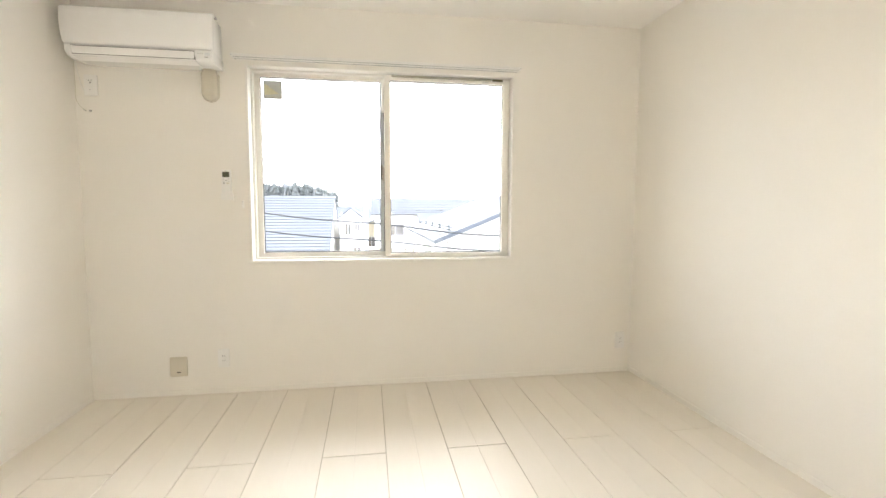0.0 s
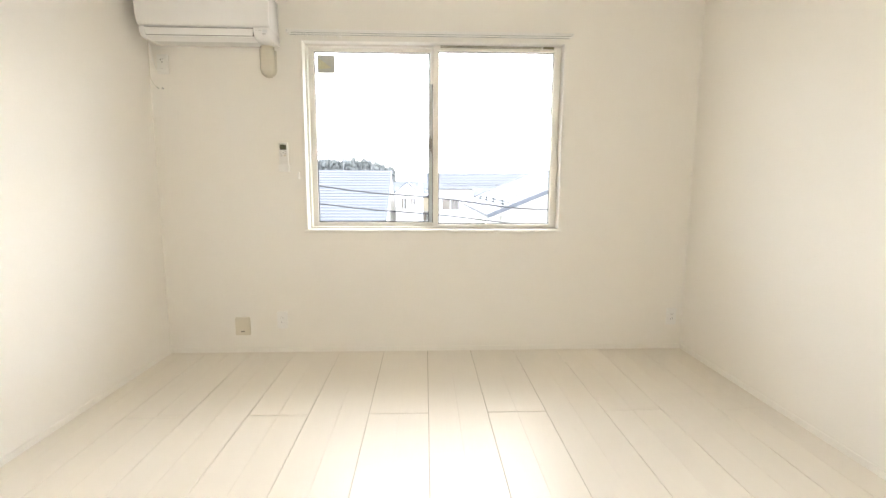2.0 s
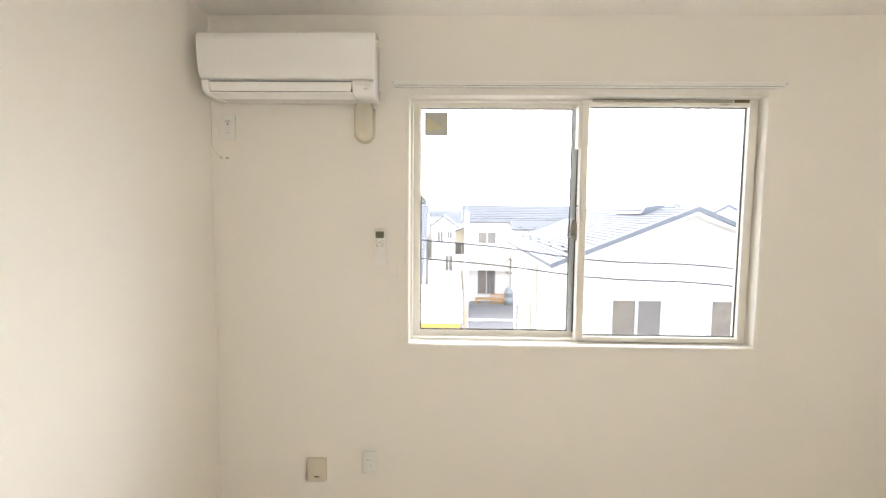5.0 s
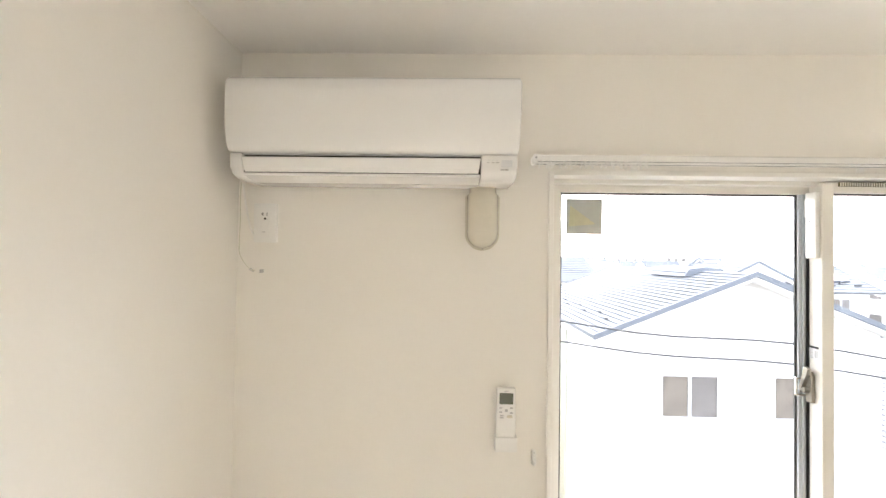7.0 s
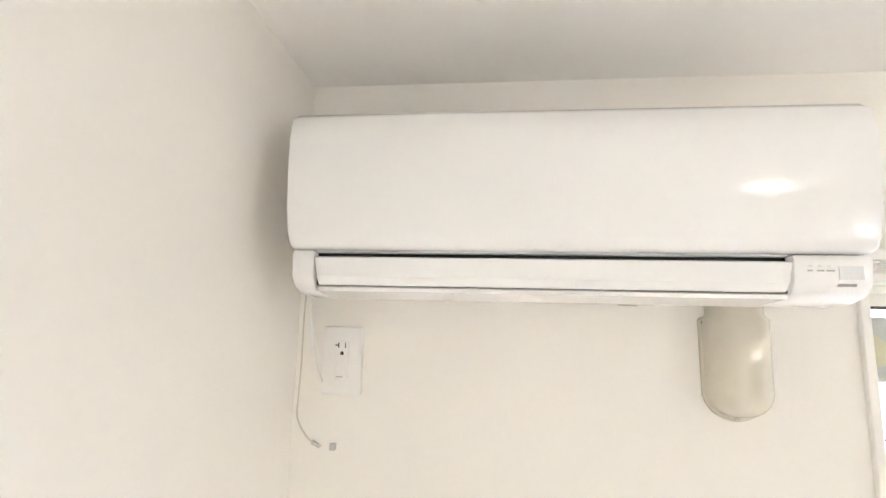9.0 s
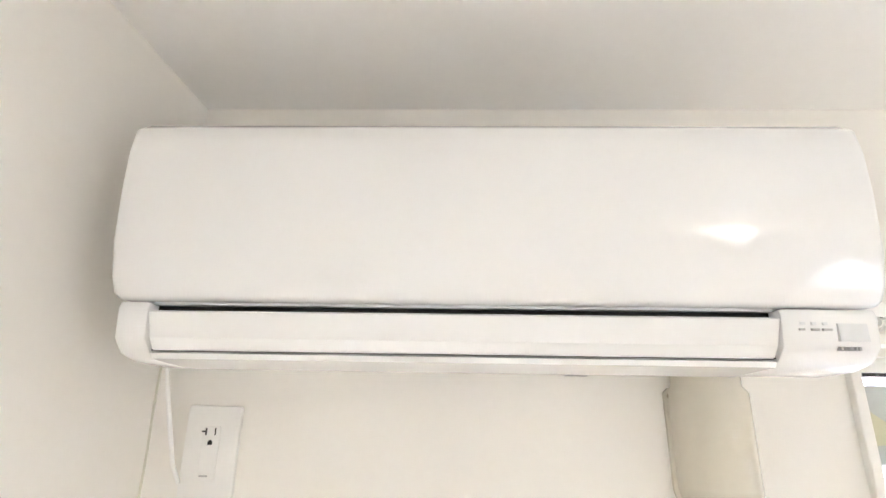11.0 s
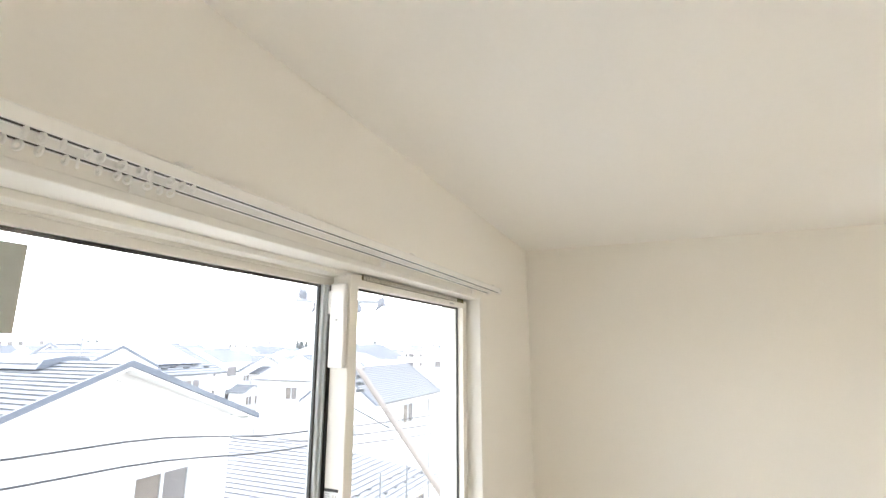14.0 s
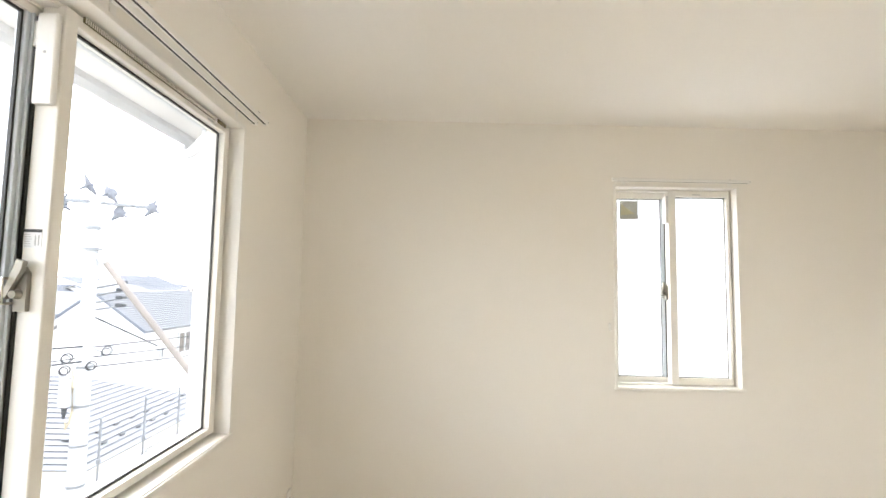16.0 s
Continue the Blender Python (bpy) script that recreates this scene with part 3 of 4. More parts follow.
# ---------------------------------------------------------------- pipe cover, cable, outlets
def pipe_cover():
    root = thing("pipe_cover", "beige plastic pipe cover with rounded end, screwed under the air conditioner", "pipe cover", pose(-0.909, Y1, 0))
    a, b, zb, zt = 0.051, 0.058, 1.801, 1.967
    out = [(-a, zt - 0.006), (-a + 0.006, zt), (a - 0.006, zt), (a, zt - 0.006)]
    for i in range(1, 16):
        t = math.pi * i / 16
        out.append((a * math.cos(t), zb + a - a * math.sin(t)))
    part("flange", prism(out, -0.006, -0.0005, axis="y"), COVER, root)
    bm = bmesh.new()
    rows = []
    zs = [zt + 0.020, zt + 0.004, zt - 0.004, zb + a] + [zb + 0.006 + (a - 0.006) * math.cos(radians(t)) for t in (15, 30, 45, 60, 72, 82, 90)]
    for k, z in enumerate(zs):
        s = 1.0 if k < 4 else math.sqrt(max(0.0, 1 - ((zb + a - z) / (a - 0.006)) ** 2))
        w = (0.040 if k < 2 else 0.0460) * max(s, 0.02)
        d = (0.052 if k < 2 else b) * max(s, 0.06)
        rows.append([bm.verts.new((w * math.copysign(abs(math.sin(t)) ** 0.7, math.sin(t)), -0.004 - d * abs(math.cos(t)) ** 0.7, z)) for t in [radians(-90 + 180 * i / 18) for i in range(19)]])
    for r, s in zip(rows, rows[1:]):
        for i in range(18):
            bm.faces.new((r[i], r[i + 1], s[i + 1], s[i]))
    part("hood", bm, COVER, root, smooth=True)
    for u, z in ((-0.044, zt - 0.010), (0.044, zt - 0.010), (0.0, zb + 0.006)):
        part("screw", rod((u, -0.0085, z), (u, -0.005, z), 0.0035, sides=12), CHROME, root)
    return root


pipe_cover()


def wall_outlet(label, x, z, w=0.070, h=0.118, slots="double"):
    root = thing("wall_outlet", label, "outlet", pose(x, Y1, z))
    part("cover_plate", rounded_plate(w, h, 0.005, -0.008, -0.0005, soft=0.003), WHITE, root, smooth=True)
    ins = part("socket_insert", rounded_plate(0.024, 0.066, 0.002, -0.0095, -0.0075, soft=0.001), WHITE, root)
    if slots == "double":
        for dz in (0.016, -0.014):
            for dx in (-0.006, 0.006):
                part("slot", box(dx - 0.001, dx + 0.001, -0.0101, -0.0090, dz - 0.004, dz + 0.004), DARK, ins)
    else:
        part("slot", box(-0.0078, -0.0058, -0.0101, -0.0090, 0.022, 0.031), DARK, ins)
        part("slot", box(-0.0125, -0.0080, -0.0101, -0.0090, 0.0256, 0.0276), DARK, ins)
        part("slot", box(0.0048, 0.0063, -0.0101, -0.0090, 0.022, 0.031), DARK, ins)
        part("earth_slot", prism([(-0.003, 0.010), (0.003, 0.010), (0.003, 0.0145), (0.0, 0.0165), (-0.003, 0.0145)], -0.0101, -0.0090, axis="y"), DARK, ins)
        part("earth_cover", box(-0.011, 0.011, -0.0105, -0.0092, -0.030, -0.0225, bevel=0.0008), WHITE, ins)
        part("earth_print", box(-0.008, 0.003, -0.0112, -0.0104, -0.0285, -0.0265), GREYPRINT, ins)
    return root


wall_outlet("white appliance outlet with earth slot under the air conditioner", -1.562, 1.876, 0.072, 0.118, "single")
wall_outlet("white double outlet low on the wall", -0.893, 0.226)
wall_outlet("white double outlet low near the room corner", 1.790, 0.232)

tv = thing("cable_plate", "beige cable entry plate low on the wall", "wall plate", pose(-1.158, Y1, 0.184))
part("plate", rounded_plate(0.100, 0.124, 0.008, -0.009, -0.0005, soft=0.003), BEIGE, tv, smooth=True)
part("cable_slit", box(-0.012, 0.012, -0.0098, -0.0085, -0.038, -0.032), DARK, tv, "dark cable slit")

cord = thing("earth_cable", "thin grey-white cable hanging beside the air conditioner", "cable", pose(0, 0, 0))
pts = []
ctrl = [(-1.614, 2.990, 1.990), (-1.616, 2.992, 1.940), (-1.617, 2.996, 1.880), (-1.620, 3.000, 1.820), (-1.622, 3.006, 1.785), (-1.614, 3.022, 1.755), (-1.604, 3.036, 1.738), (-1.590, 3.043, 1.731)]
for i in range(len(ctrl) - 1):
    for k in range(4):
        t = k / 4
        p0, p1, p2, p3 = (Vector(ctrl[max(i - 1, 0)]), Vector(ctrl[i]), Vector(ctrl[i + 1]), Vector(ctrl[min(i + 2, len(ctrl) - 1)]))
        pts.append(0.5 * (2 * p1 + (p2 - p0) * t + (2 * p0 - 5 * p1 + 4 * p2 - p3) * t * t + (3 * p1 - p0 - 3 * p2 + p3) * t ** 3))
pts.append(Vector(ctrl[-1]))
part("wire", tube_along(pts, 0.0014), CABLE, cord, smooth=True)
part("terminal", rod((-1.606, 3.040, 1.738), (-1.596, 3.0480, 1.729), 0.004, 0.003), GREYPRINT, cord)
part("wall_peg", box(-1.576, -1.566, 3.040, 3.0495, 1.725, 1.736, bevel=0.001), GREYPRINT, cord)
part("power_cord", tube_along([(-1.612, 3.00, 1.985), (-1.613, 3.015, 1.945), (-1.611, 3.03, 1.900), (-1.606, 3.038, 1.862), (-1.596, 3.042, 1.838)], 0.0028, 8), WHITE, cord, "white power cord", smooth=True)

# ---------------------------------------------------------------- remote control in its holder, wall clips
rc = thing("remote_control", "white remote control standing in its wall holder", "remote control", pose(-0.834, Y1, 1.318))
rbody = part("body", box(-0.028, 0.028, -0.030, -0.010, -0.075, 0.083, bevel=0.005), WHITE, rc, smooth=True)
part("screen", rounded_plate(0.040, 0.032, 0.003, -0.0318, -0.0295, 0.0, 0.053), LCD, rbody, "olive liquid-crystal screen")
part("screen_print", box(-0.006, 0.006, -0.0312, -0.0298, 0.0735, 0.0755), GREYPRINT, rbody)
for bx, bz, bw in ((-0.016, 0.026, 0.008), (0.015, 0.026, 0.009), (-0.016, 0.014, 0.008), (0.015, 0.012, 0.009), (-0.013, 0.004, 0.011), (-0.013, -0.002, 0.011)):
    part("button", box(bx - bw / 2, bx + bw / 2, -0.0318, -0.0295, bz - 0.0018, bz + 0.0018, bevel=0.0006), GREYPRINT, rbody)
part("main_button", rounded_plate(0.016, 0.008, 0.003, -0.0325, -0.0295, 0.010, 0.001, 0.001), BEIGE, rbody, "yellow-beige main button")
part("cursor_button", box(-0.004, 0.004, -0.0318, -0.0295, 0.015, 0.022, bevel=0.001), GREYPRINT, rbody)
hold = bmesh.new()
add_box(hold, -0.032, 0.032, -0.0345, -0.0305, -0.096, -0.058, 0.002)
add_box(hold, -0.032, -0.0285, -0.0345, -0.001, -0.096, -0.058, 0.0015)
add_box(hold, 0.0285, 0.032, -0.0345, -0.001, -0.096, -0.058, 0.0015)
add_box(hold, -0.032, 0.032, -0.0345, -0.001, -0.100, -0.094, 0.002)
add_box(hold, -0.026, 0.026, -0.007, -0.0005, -0.094, 0.060, 0.002)
part("holder", hold, WHITE, rc, "white wall holder")


def wall_clip(label, m):
    root = thing("tassel_hook", label, "hook", m, group="curtain hooks")
    part("base", rounded_plate(0.014, 0.046, 0.005, -0.007, -0.0005, soft=0.002), WHITE, root, smooth=True)
    part("hook", box(-0.003, 0.003, -0.020, -0.006, -0.018, -0.012, bevel=0.0015), WHITE, root)
    part("hook_tip", box(-0.003, 0.003, -0.021, -0.017, -0.018, -0.004, bevel=0.0012), WHITE, root)
    part("pin_hole", box(-0.0015, 0.0015, -0.0078, -0.0065, 0.014, 0.017), GREYPRINT, root)


wall_clip("small white curtain tie hook beside the wide window", pose(-0.748, Y1, 1.192))
wall_clip("small white curtain tie hook beside the narrow window", pose(X1, 1.247, 1.192, 0, 0, -90))

# ---------------------------------------------------------------- ceiling lamp
lamp = thing("ceiling_lamp", "small round ceiling lamp with a lit milk-glass shade", "ceiling lamp", pose(0.24, 1.33, H))
part("base_plate", lathe([(0.090, -0.001), (0.092, -0.010), (0.085, -0.014)], 28), WHITE, lamp, smooth=True)
part("shade", lathe([(0.075, -0.012), (0.110, -0.014), (0.125, -0.022), (0.131, -0.038), (0.128, -0.060), (0.116, -0.078), (0.090, -0.089), (0.045, -0.095), (0.004, -0.096)], 40), LAMPGLASS, lamp, "glowing milk-glass shade", smooth=True)


# ================================================================ outdoors
GZ = -4.7


def gable_house(name, label, x0, x1, y0, y1, eave, ridge, along="y", over=0.35, wall=SIDING, roof=ROOF, base=GZ, windows=(), courses=12, guards=False):
    """A house with a two-slope roof laid in stepped courses. windows: (face, a, z, w, h) with face 's' (towards -y), 'w' (towards -x)."""
    root = thing(name, label, "house", pose(0, 0, 0))
    bm = bmesh.new()
    add_box(bm, x0, x1, y0, y1, base, eave)
    if along == "y":
        c = (x0 + x1) / 2
        add_prism(bm, [(x0, eave), (x1, eave), (c, ridge - 0.08)], y0, y1, axis="y")
    else:
        c = (y0 + y1) / 2
        add_prism(bm, [(y0, eave), (y1, eave), (c, ridge - 0.08)], x0, x1, axis="x")
    part("wall", bm, wall, root)
    half = ((x1 - x0) if along == "y" else (y1 - y0)) / 2
    rise = (ridge - eave) / half
    for side in (-1, 1):
        bm = bmesh.new()
        run = half + over
        for i in range(courses):
            d0, d1 = run * i / courses, run * (i + 1) / courses
            za, zb = ridge - rise * d0, ridge - rise * d1
            th, lift = 0.05, 0.022
            prof = [(c + side * d0, za), (c + side * d1, zb + lift), (c + side * d1, zb - th), (c + side * d0, za - th)]
            if along == "y":
                add_prism(bm, prof, y0 - over, y1 + over, axis="y")
            else:
                add_prism(bm, prof, x0 - over, x1 + over, axis="x")
        rf = part("roof", bm, roof, root, "metal roof laid in stepped courses")
        # dark strips on each course edge, painting in the step's shadow line
        step_shade = bmesh.new()
        shade_h = max(0.02, 0.16 * run / courses)
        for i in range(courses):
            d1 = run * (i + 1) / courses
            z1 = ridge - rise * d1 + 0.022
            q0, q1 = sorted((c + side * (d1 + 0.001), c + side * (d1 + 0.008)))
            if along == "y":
                add_box(step_shade, q0, q1, y0 - over, y1 + over, z1 - shade_h, z1)
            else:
                add_box(step_shade, x0 - over, x1 + over, q0, q1, z1 - shade_h, z1)
        part("course_step_shade", step_shade, GUARD, rf, "dark strips drawing the shade at the roof course steps")
        # boarded underside of the overhang
        prof = [(c, ridge - 0.07), (c + side * run, ridge - rise * run - 0.07), (c + side * run, ridge - rise * run - 0.11), (c, ridge - 0.11)]
        a0, a1 = (y0, y1) if along == "y" else (x0, x1)
        for e0, e1 in ((a0 - over, a0), (a1, a1 + over)):
            part("soffit", prism(prof, e0, e1, axis="y" if along == "y" else "x"), wall, rf, "white boarded soffit")
        # rake boards
        for e in ((y0 - over - 0.03, y0 - over) if along == "y" else (x0 - over - 0.03, x0 - over)), ((y1 + over, y1 + over + 0.03) if along == "y" else (x1 + over, x1 + over + 0.03)):
            prof = [(c, ridge + 0.03), (c + side * run, ridge - rise * run + 0.03), (c + side * run, ridge - rise * run - 0.065), (c, ridge - 0.065)]
            part("rake_board", prism(prof, e[0], e[1], axis="y" if along == "y" else "x"), ROOFEDGE, rf, "slate-blue edge board")
        if guards:
            k = 9
            for i in range(k):
                d = run * 0.80 if i % 2 else run * 0.84
                z = ridge - rise * d + 0.02
                if along == "y":
                    yy = y0 + (y1 - y0) * (i + 0.5) / k
                    part("snow_guard", box(c + side * d - 0.03, c + side * d + 0.03, yy - 0.07, yy + 0.07, z, z + 0.045, bevel=0.01, seg=1), GUARD, rf)
                else:
                    xx = x0 + (x1 - x0) * (i + 0.5) / k
                    part("snow_guard", box(xx - 0.12, xx + 0.12, c + side * d - 0.04, c + side * d + 0.04, z, z + 0.05, bevel=0.01, seg=1), GUARD, rf)
    for face, a, z, w, h in windows:
        if face == "s":
            m = pose(a, y0, z)
        elif face == "w":
            m = pose(x0, a, z, 0, 0, -90)
        win = part("window", rect_frame(0, w, 0, h, -0.05, 0.02, 0.05, 0.05, 0.05, 0.05, 0.0), CONCRETE, root, "white sliding window")
        win.matrix_basis = m
        part("window_sill", box(-0.04, w + 0.04, -0.09, -0.0505, -0.03, 0.01), CONCRETE, win)
        part("pane", box(0.05, w / 2 - 0.025, -0.012, -0.004, 0.05, h - 0.05), BROWNGLASS, win, "window pane with a drawn brown curtain")
        part("pane", box(w / 2 + 0.025, w - 0.05, -0.022, -0.014, 0.05, h - 0.05), WINGLASS, win)
        part("mullion", box(w / 2 - 0.025, w / 2 + 0.025, -0.04, 0.0, 0.05, h - 0.05), CONCRETE, win)
    return root


# neighbour with its gable towards the room
neighbour = gable_house("house", "white two-storey gable house with a grey-blue stepped metal roof", 1.72, 6.38, 9.98, 16.4, 0.652, 1.60, "y", 0.36, SIDING, ROOF,
            windows=(("s", 2.60, -0.96, 1.04, 0.80), ("s", 4.52, -0.96, 1.03, 0.80)), courses=24, guards=True)
for side in (-1, 1):
    c0, hw = 4.05, 2.33
    part("gable_trim", prism([(c0, 1.375), (c0 + side * hw, 1.375 - 0.407 * hw), (c0 + side * hw, 1.335 - 0.407 * hw), (c0, 1.335)], 9.945, 9.978, axis="y"), SIDING, neighbour, "white trim board under the verge")
    part("eave_return", box(c0 + side * 2.56 - 0.12, c0 + side * 2.56 + 0.12, 9.66, 9.94, 0.25, 0.47, bevel=0.01), SIDING, neighbour, "white boxed eave return")
    part("downpipe", tube_along([(c0 + side * 2.62, 10.05, 0.44), (c0 + side * 2.55, 10.05, 0.25), (c0 + side * 2.37, 10.05, 0.05), (c0 + side * 2.37, 10.05, GZ + 0.05)], 0.032, 8), SIDING, neighbour, smooth=True)
vent = part("ridge_vent", prism([(3.62, 1.48), (3.72, 1.63), (4.05, 1.675), (4.38, 1.63), (4.48, 1.48)], 11.2, 12.9, axis="y"), ROOFEDGE, neighbour, "grey ridge ventilator")
part("vent_slot", box(3.66, 3.69, 11.25, 12.85, 1.545, 1.570), GUARD, vent)
strip = thing("wall_panel", "narrow olive cladding strip on the neighbour's side wall", "cladding", pose(0, 0, 0))
part("panel", box(1.665, 1.717, 12.87, 14.24, GZ, 0.13, bevel=0.01), OLIVEWALL, strip)
part("panel_joint", box(1.655, 1.664, 13.50, 13.53, GZ + 0.1, 0.05), GUARD, strip)
drop = thing("service_pipe", "white service pipe with a meter box at the house corner", "pipe", pose(0, 0, 0))
part("pipe", tube_along([(1.60, 16.6, 0.30), (1.66, 16.7, 0.05), (1.66, 16.7, -2.0), (1.66, 16.7, GZ)], 0.045, 8), SIDING, drop, smooth=True)
part("meter_box", box(1.50, 1.66, 16.50, 16.66, -3.35, -2.80, bevel=0.02), CONCRETE, drop, "pale grey meter box")
part("cable_loop", tube_along([(1.45 + 0.16 * math.cos(i * 0.7), 16.72, -0.35 + 0.26 * math.sin(i * 0.7)) for i in range(9)], 0.014, 6), RUBBER, drop, smooth=True)

# long pale-roofed building further left, woods behind it
gable_house("terrace_house", "long low building with a pale striped metal roof", -12.0, -2.15, 22.0, 33.0, -1.6, 1.90, "x", 0.3, SIDING, ROOF, courses=26, guards=True)
gable_house("house", "narrow white house with a grey roof and small windows", -1.75, -0.35, 30.0, 37.0, 0.70, 1.25, "y", 0.2, SIDING, ROOF,
            windows=(("s", -1.45, -0.45, 0.4, 0.75), ("s", -0.85, -0.2, 0.35, 0.5), ("s", -0.95, -2.2, 0.5, 1.0)), courses=8)
# plain two-storey house across the street
cream = gable_house("house", "cream and white house with a slate-grey roof and pale balcony", 0.5, 8.2, 33.3, 40.0, 0.92, 2.02, "x", 0.3, SIDING, TOWNROOF,
            windows=(("s", 1.25, -0.69, 1.28, 0.83), ("s", 1.26, -4.2, 1.26, 1.83)), courses=10, guards=True)
part("wing_wall", box(3.5, 8.2, 32.2, 33.28, GZ, 0.42), SIDING, cream)
part("wing_roof", prism([(33.0, 0.84), (31.75, 0.40), (31.75, 0.33), (33.0, 0.76)], 3.38, 8.5), TOWNROOF, cream, "slate-grey lower roof slope")
for i in range(5):
    part("snow_guard", box(3.9 + 0.9 * i, 4.1 + 0.9 * i, 32.0, 32.08, 0.49, 0.55), GUARD, cream)
# low hip-roofed building beside the pole


def hip_house(name, label, x0, x1, y0, y1, eave, rise, run, courses, windows):
    """A low building whose stepped roof slopes on all sides."""
    root = thing(name, label, "house", pose(0, 0, 0))
    part("wall", box(x0 + 0.35, x1 - 0.35, y0 + 0.35, y1 - 0.35, GZ, eave), SIDING, root)
    part("fascia", box(x0, x1, y0, y1, eave - 0.14, eave - 0.005), SIDING_B, root, "pale timber eave board")
    bm = bmesh.new()
    prev = None
    for i in range(courses + 1):
        d, z = run * i / courses, eave + rise * i / courses
        for dz in (0.0, 0.025):
            ring = [bm.verts.new(p) for p in ((x0 + d, y0 + d, z + dz), (x1 - d, y0 + d, z + dz), (x1 - d, y1 - d, z + dz), (x0 + d, y1 - d, z + dz))]
            if prev:
                for k in range(4):
                    bm.faces.new((prev[k], prev[(k + 1) % 4], ring[(k + 1) % 4], ring[k]))
            else:
                bm.faces.new(ring[::-1])
            prev = ring
    bm.faces.new(prev)
    rf = part("roof", bm, ROOFPALE, root, "pale metal hip roof laid in stepped courses")
    # shadow lines of the steps, put in as dark slate strips
    step_shade = bmesh.new()
    for i in range(courses):
        d, z = run * i / courses, eave + rise * i / courses
        add_box(step_shade, x0 + d - 0.008, x1 - d + 0.008, y0 + d - 0.008, y0 + d - 0.001, z + 0.012, z + 0.026)
        add_box(step_shade, x0 + d - 0.008, x0 + d - 0.001, y0 + d, y1 - d, z + 0.012, z + 0.026)
    part("course_step_shade", step_shade, INSUL, rf, "dark strips drawing the shade at the roof course steps")
    for i in range(16):
        d = run * (0.14 if i % 2 else 0.26)
        z = eave + rise * d / run + 0.02
        xx = x0 + 0.7 + i * 0.27
        part("snow_guard", box(xx - 0.07, xx + 0.07, y0 + d - 0.03, y0 + d + 0.02, z, z + 0.035, bevel=0.01, seg=1), GUARD, rf)
    for i in range(6):
        d = run * (0.14 if i % 2 else 0.26)
        z = eave + rise * d / run + 0.02
        yy = y0 + 0.9 + i * 0.85
        part("snow_guard", box(x0 + d - 0.03, x0 + d + 0.02, yy - 0.07, yy + 0.07, z, z + 0.035, bevel=0.01, seg=1), GUARD, rf)
    for a, z, w, h in windows:
        win = part("window", rect_frame(0, w, 0, h, -0.05, 0.02, 0.05, 0.05, 0.05, 0.05, 0.0), CONCRETE, root, "white sliding window")
        win.matrix_basis = pose(a, y0 + 0.35, z)
        part("pane", box(0.05, w / 2 - 0.02, -0.012, -0.004, 0.05, h - 0.05), WINGLASS, win)
        part("pane", box(w / 2 + 0.02, w - 0.05, -0.022, -0.014, 0.05, h - 0.05), WINGLASS, win)
    return root


hip_house("shed", "low building with a pale stepped metal hip roof and snow guards", 7.87, 13.3, 8.43, 16.6, -2.0, 1.12, 2.6, 18,
          ((8.9, -3.6, 0.5, 1.0), (10.2, -3.5, 0.6, 1.1), (11.9, -3.1, 0.75, 1.0)))
gable_house("house", "white gable house with a broad grey shingled roof", 13.99, 18.7, 11.35, 13.93, 0.12, 1.05, "x", 0.35, SIDING, ROOFPALE,
            windows=(("s", 16.1, -1.16, 0.9, 0.78), ("s", 18.2, -1.0, 0.4, 0.62), ("s", 14.9, -1.16, 0.34, 0.40)), courses=20)
gable_house("house", "white house with a grey roof below solar panels", 9.7, 13.9, 18.95, 24.6, 0.89, 1.95, "x", 0.35, SIDING, ROOF,
            windows=(("s", 12.55, 0.05, 0.72, 0.50), ("s", 10.4, -0.4, 0.9, 0.8)), courses=14, guards=True)
gable_house("house", "white front wing with a small dark-edged gable", 8.4, 10.5, 18.3, 21.5, 1.28, 1.82, "y", 0.25, SIDING, ROOF, courses=6)
gable_house("house", "white two-storey house with a broad gable and upper windows", 38.3, 45.4, 42.6, 50.0, -0.75, 0.72, "y", 0.35, SIDING, TOWNROOF,
            windows=(("s", 38.9, -1.94, 0.85, 0.68), ("s", 43.2, -2.2, 1.3, 0.85), ("s", 40.9, -4.0, 1.4, 1.0)), courses=8)
gable_house("house", "white annex with a small dark-edged gable roof", 40.0, 43.2, 41.2, 42.4, -1.05, -0.45, "y", 0.25, SIDING, TOWNROOF, courses=5)
gable_house("house", "pale grey porch house with two small windows", 36.8, 39.3, 40.2, 42.2, -2.75, -2.15, "y", 0.2, CONCRETE, TOWNROOF,
            windows=(("s", 37.1, -4.1, 0.8, 0.9), ("s", 38.3, -4.1, 0.7, 0.9)), courses=5)
gable_house("house", "low cream house with a dark slate roof", 43.0, 47.5, 40.0, 42.3, -3.1, -2.35, "y", 0.3, SIDING_B, TOWNROOF, courses=5)
gable_house("house", "plain white house with a shallow roof", 40.5, 47.0, 51.5, 57.0, 0.35, 0.85, "x", 0.3, SIDING, ROOFPALE,
            windows=(("s", 42.2, -1.2, 1.2, 0.9), ("s", 44.8, -1.2, 1.0, 0.9), ("s", 42.2, -3.6, 1.2, 0.9)), courses=6)
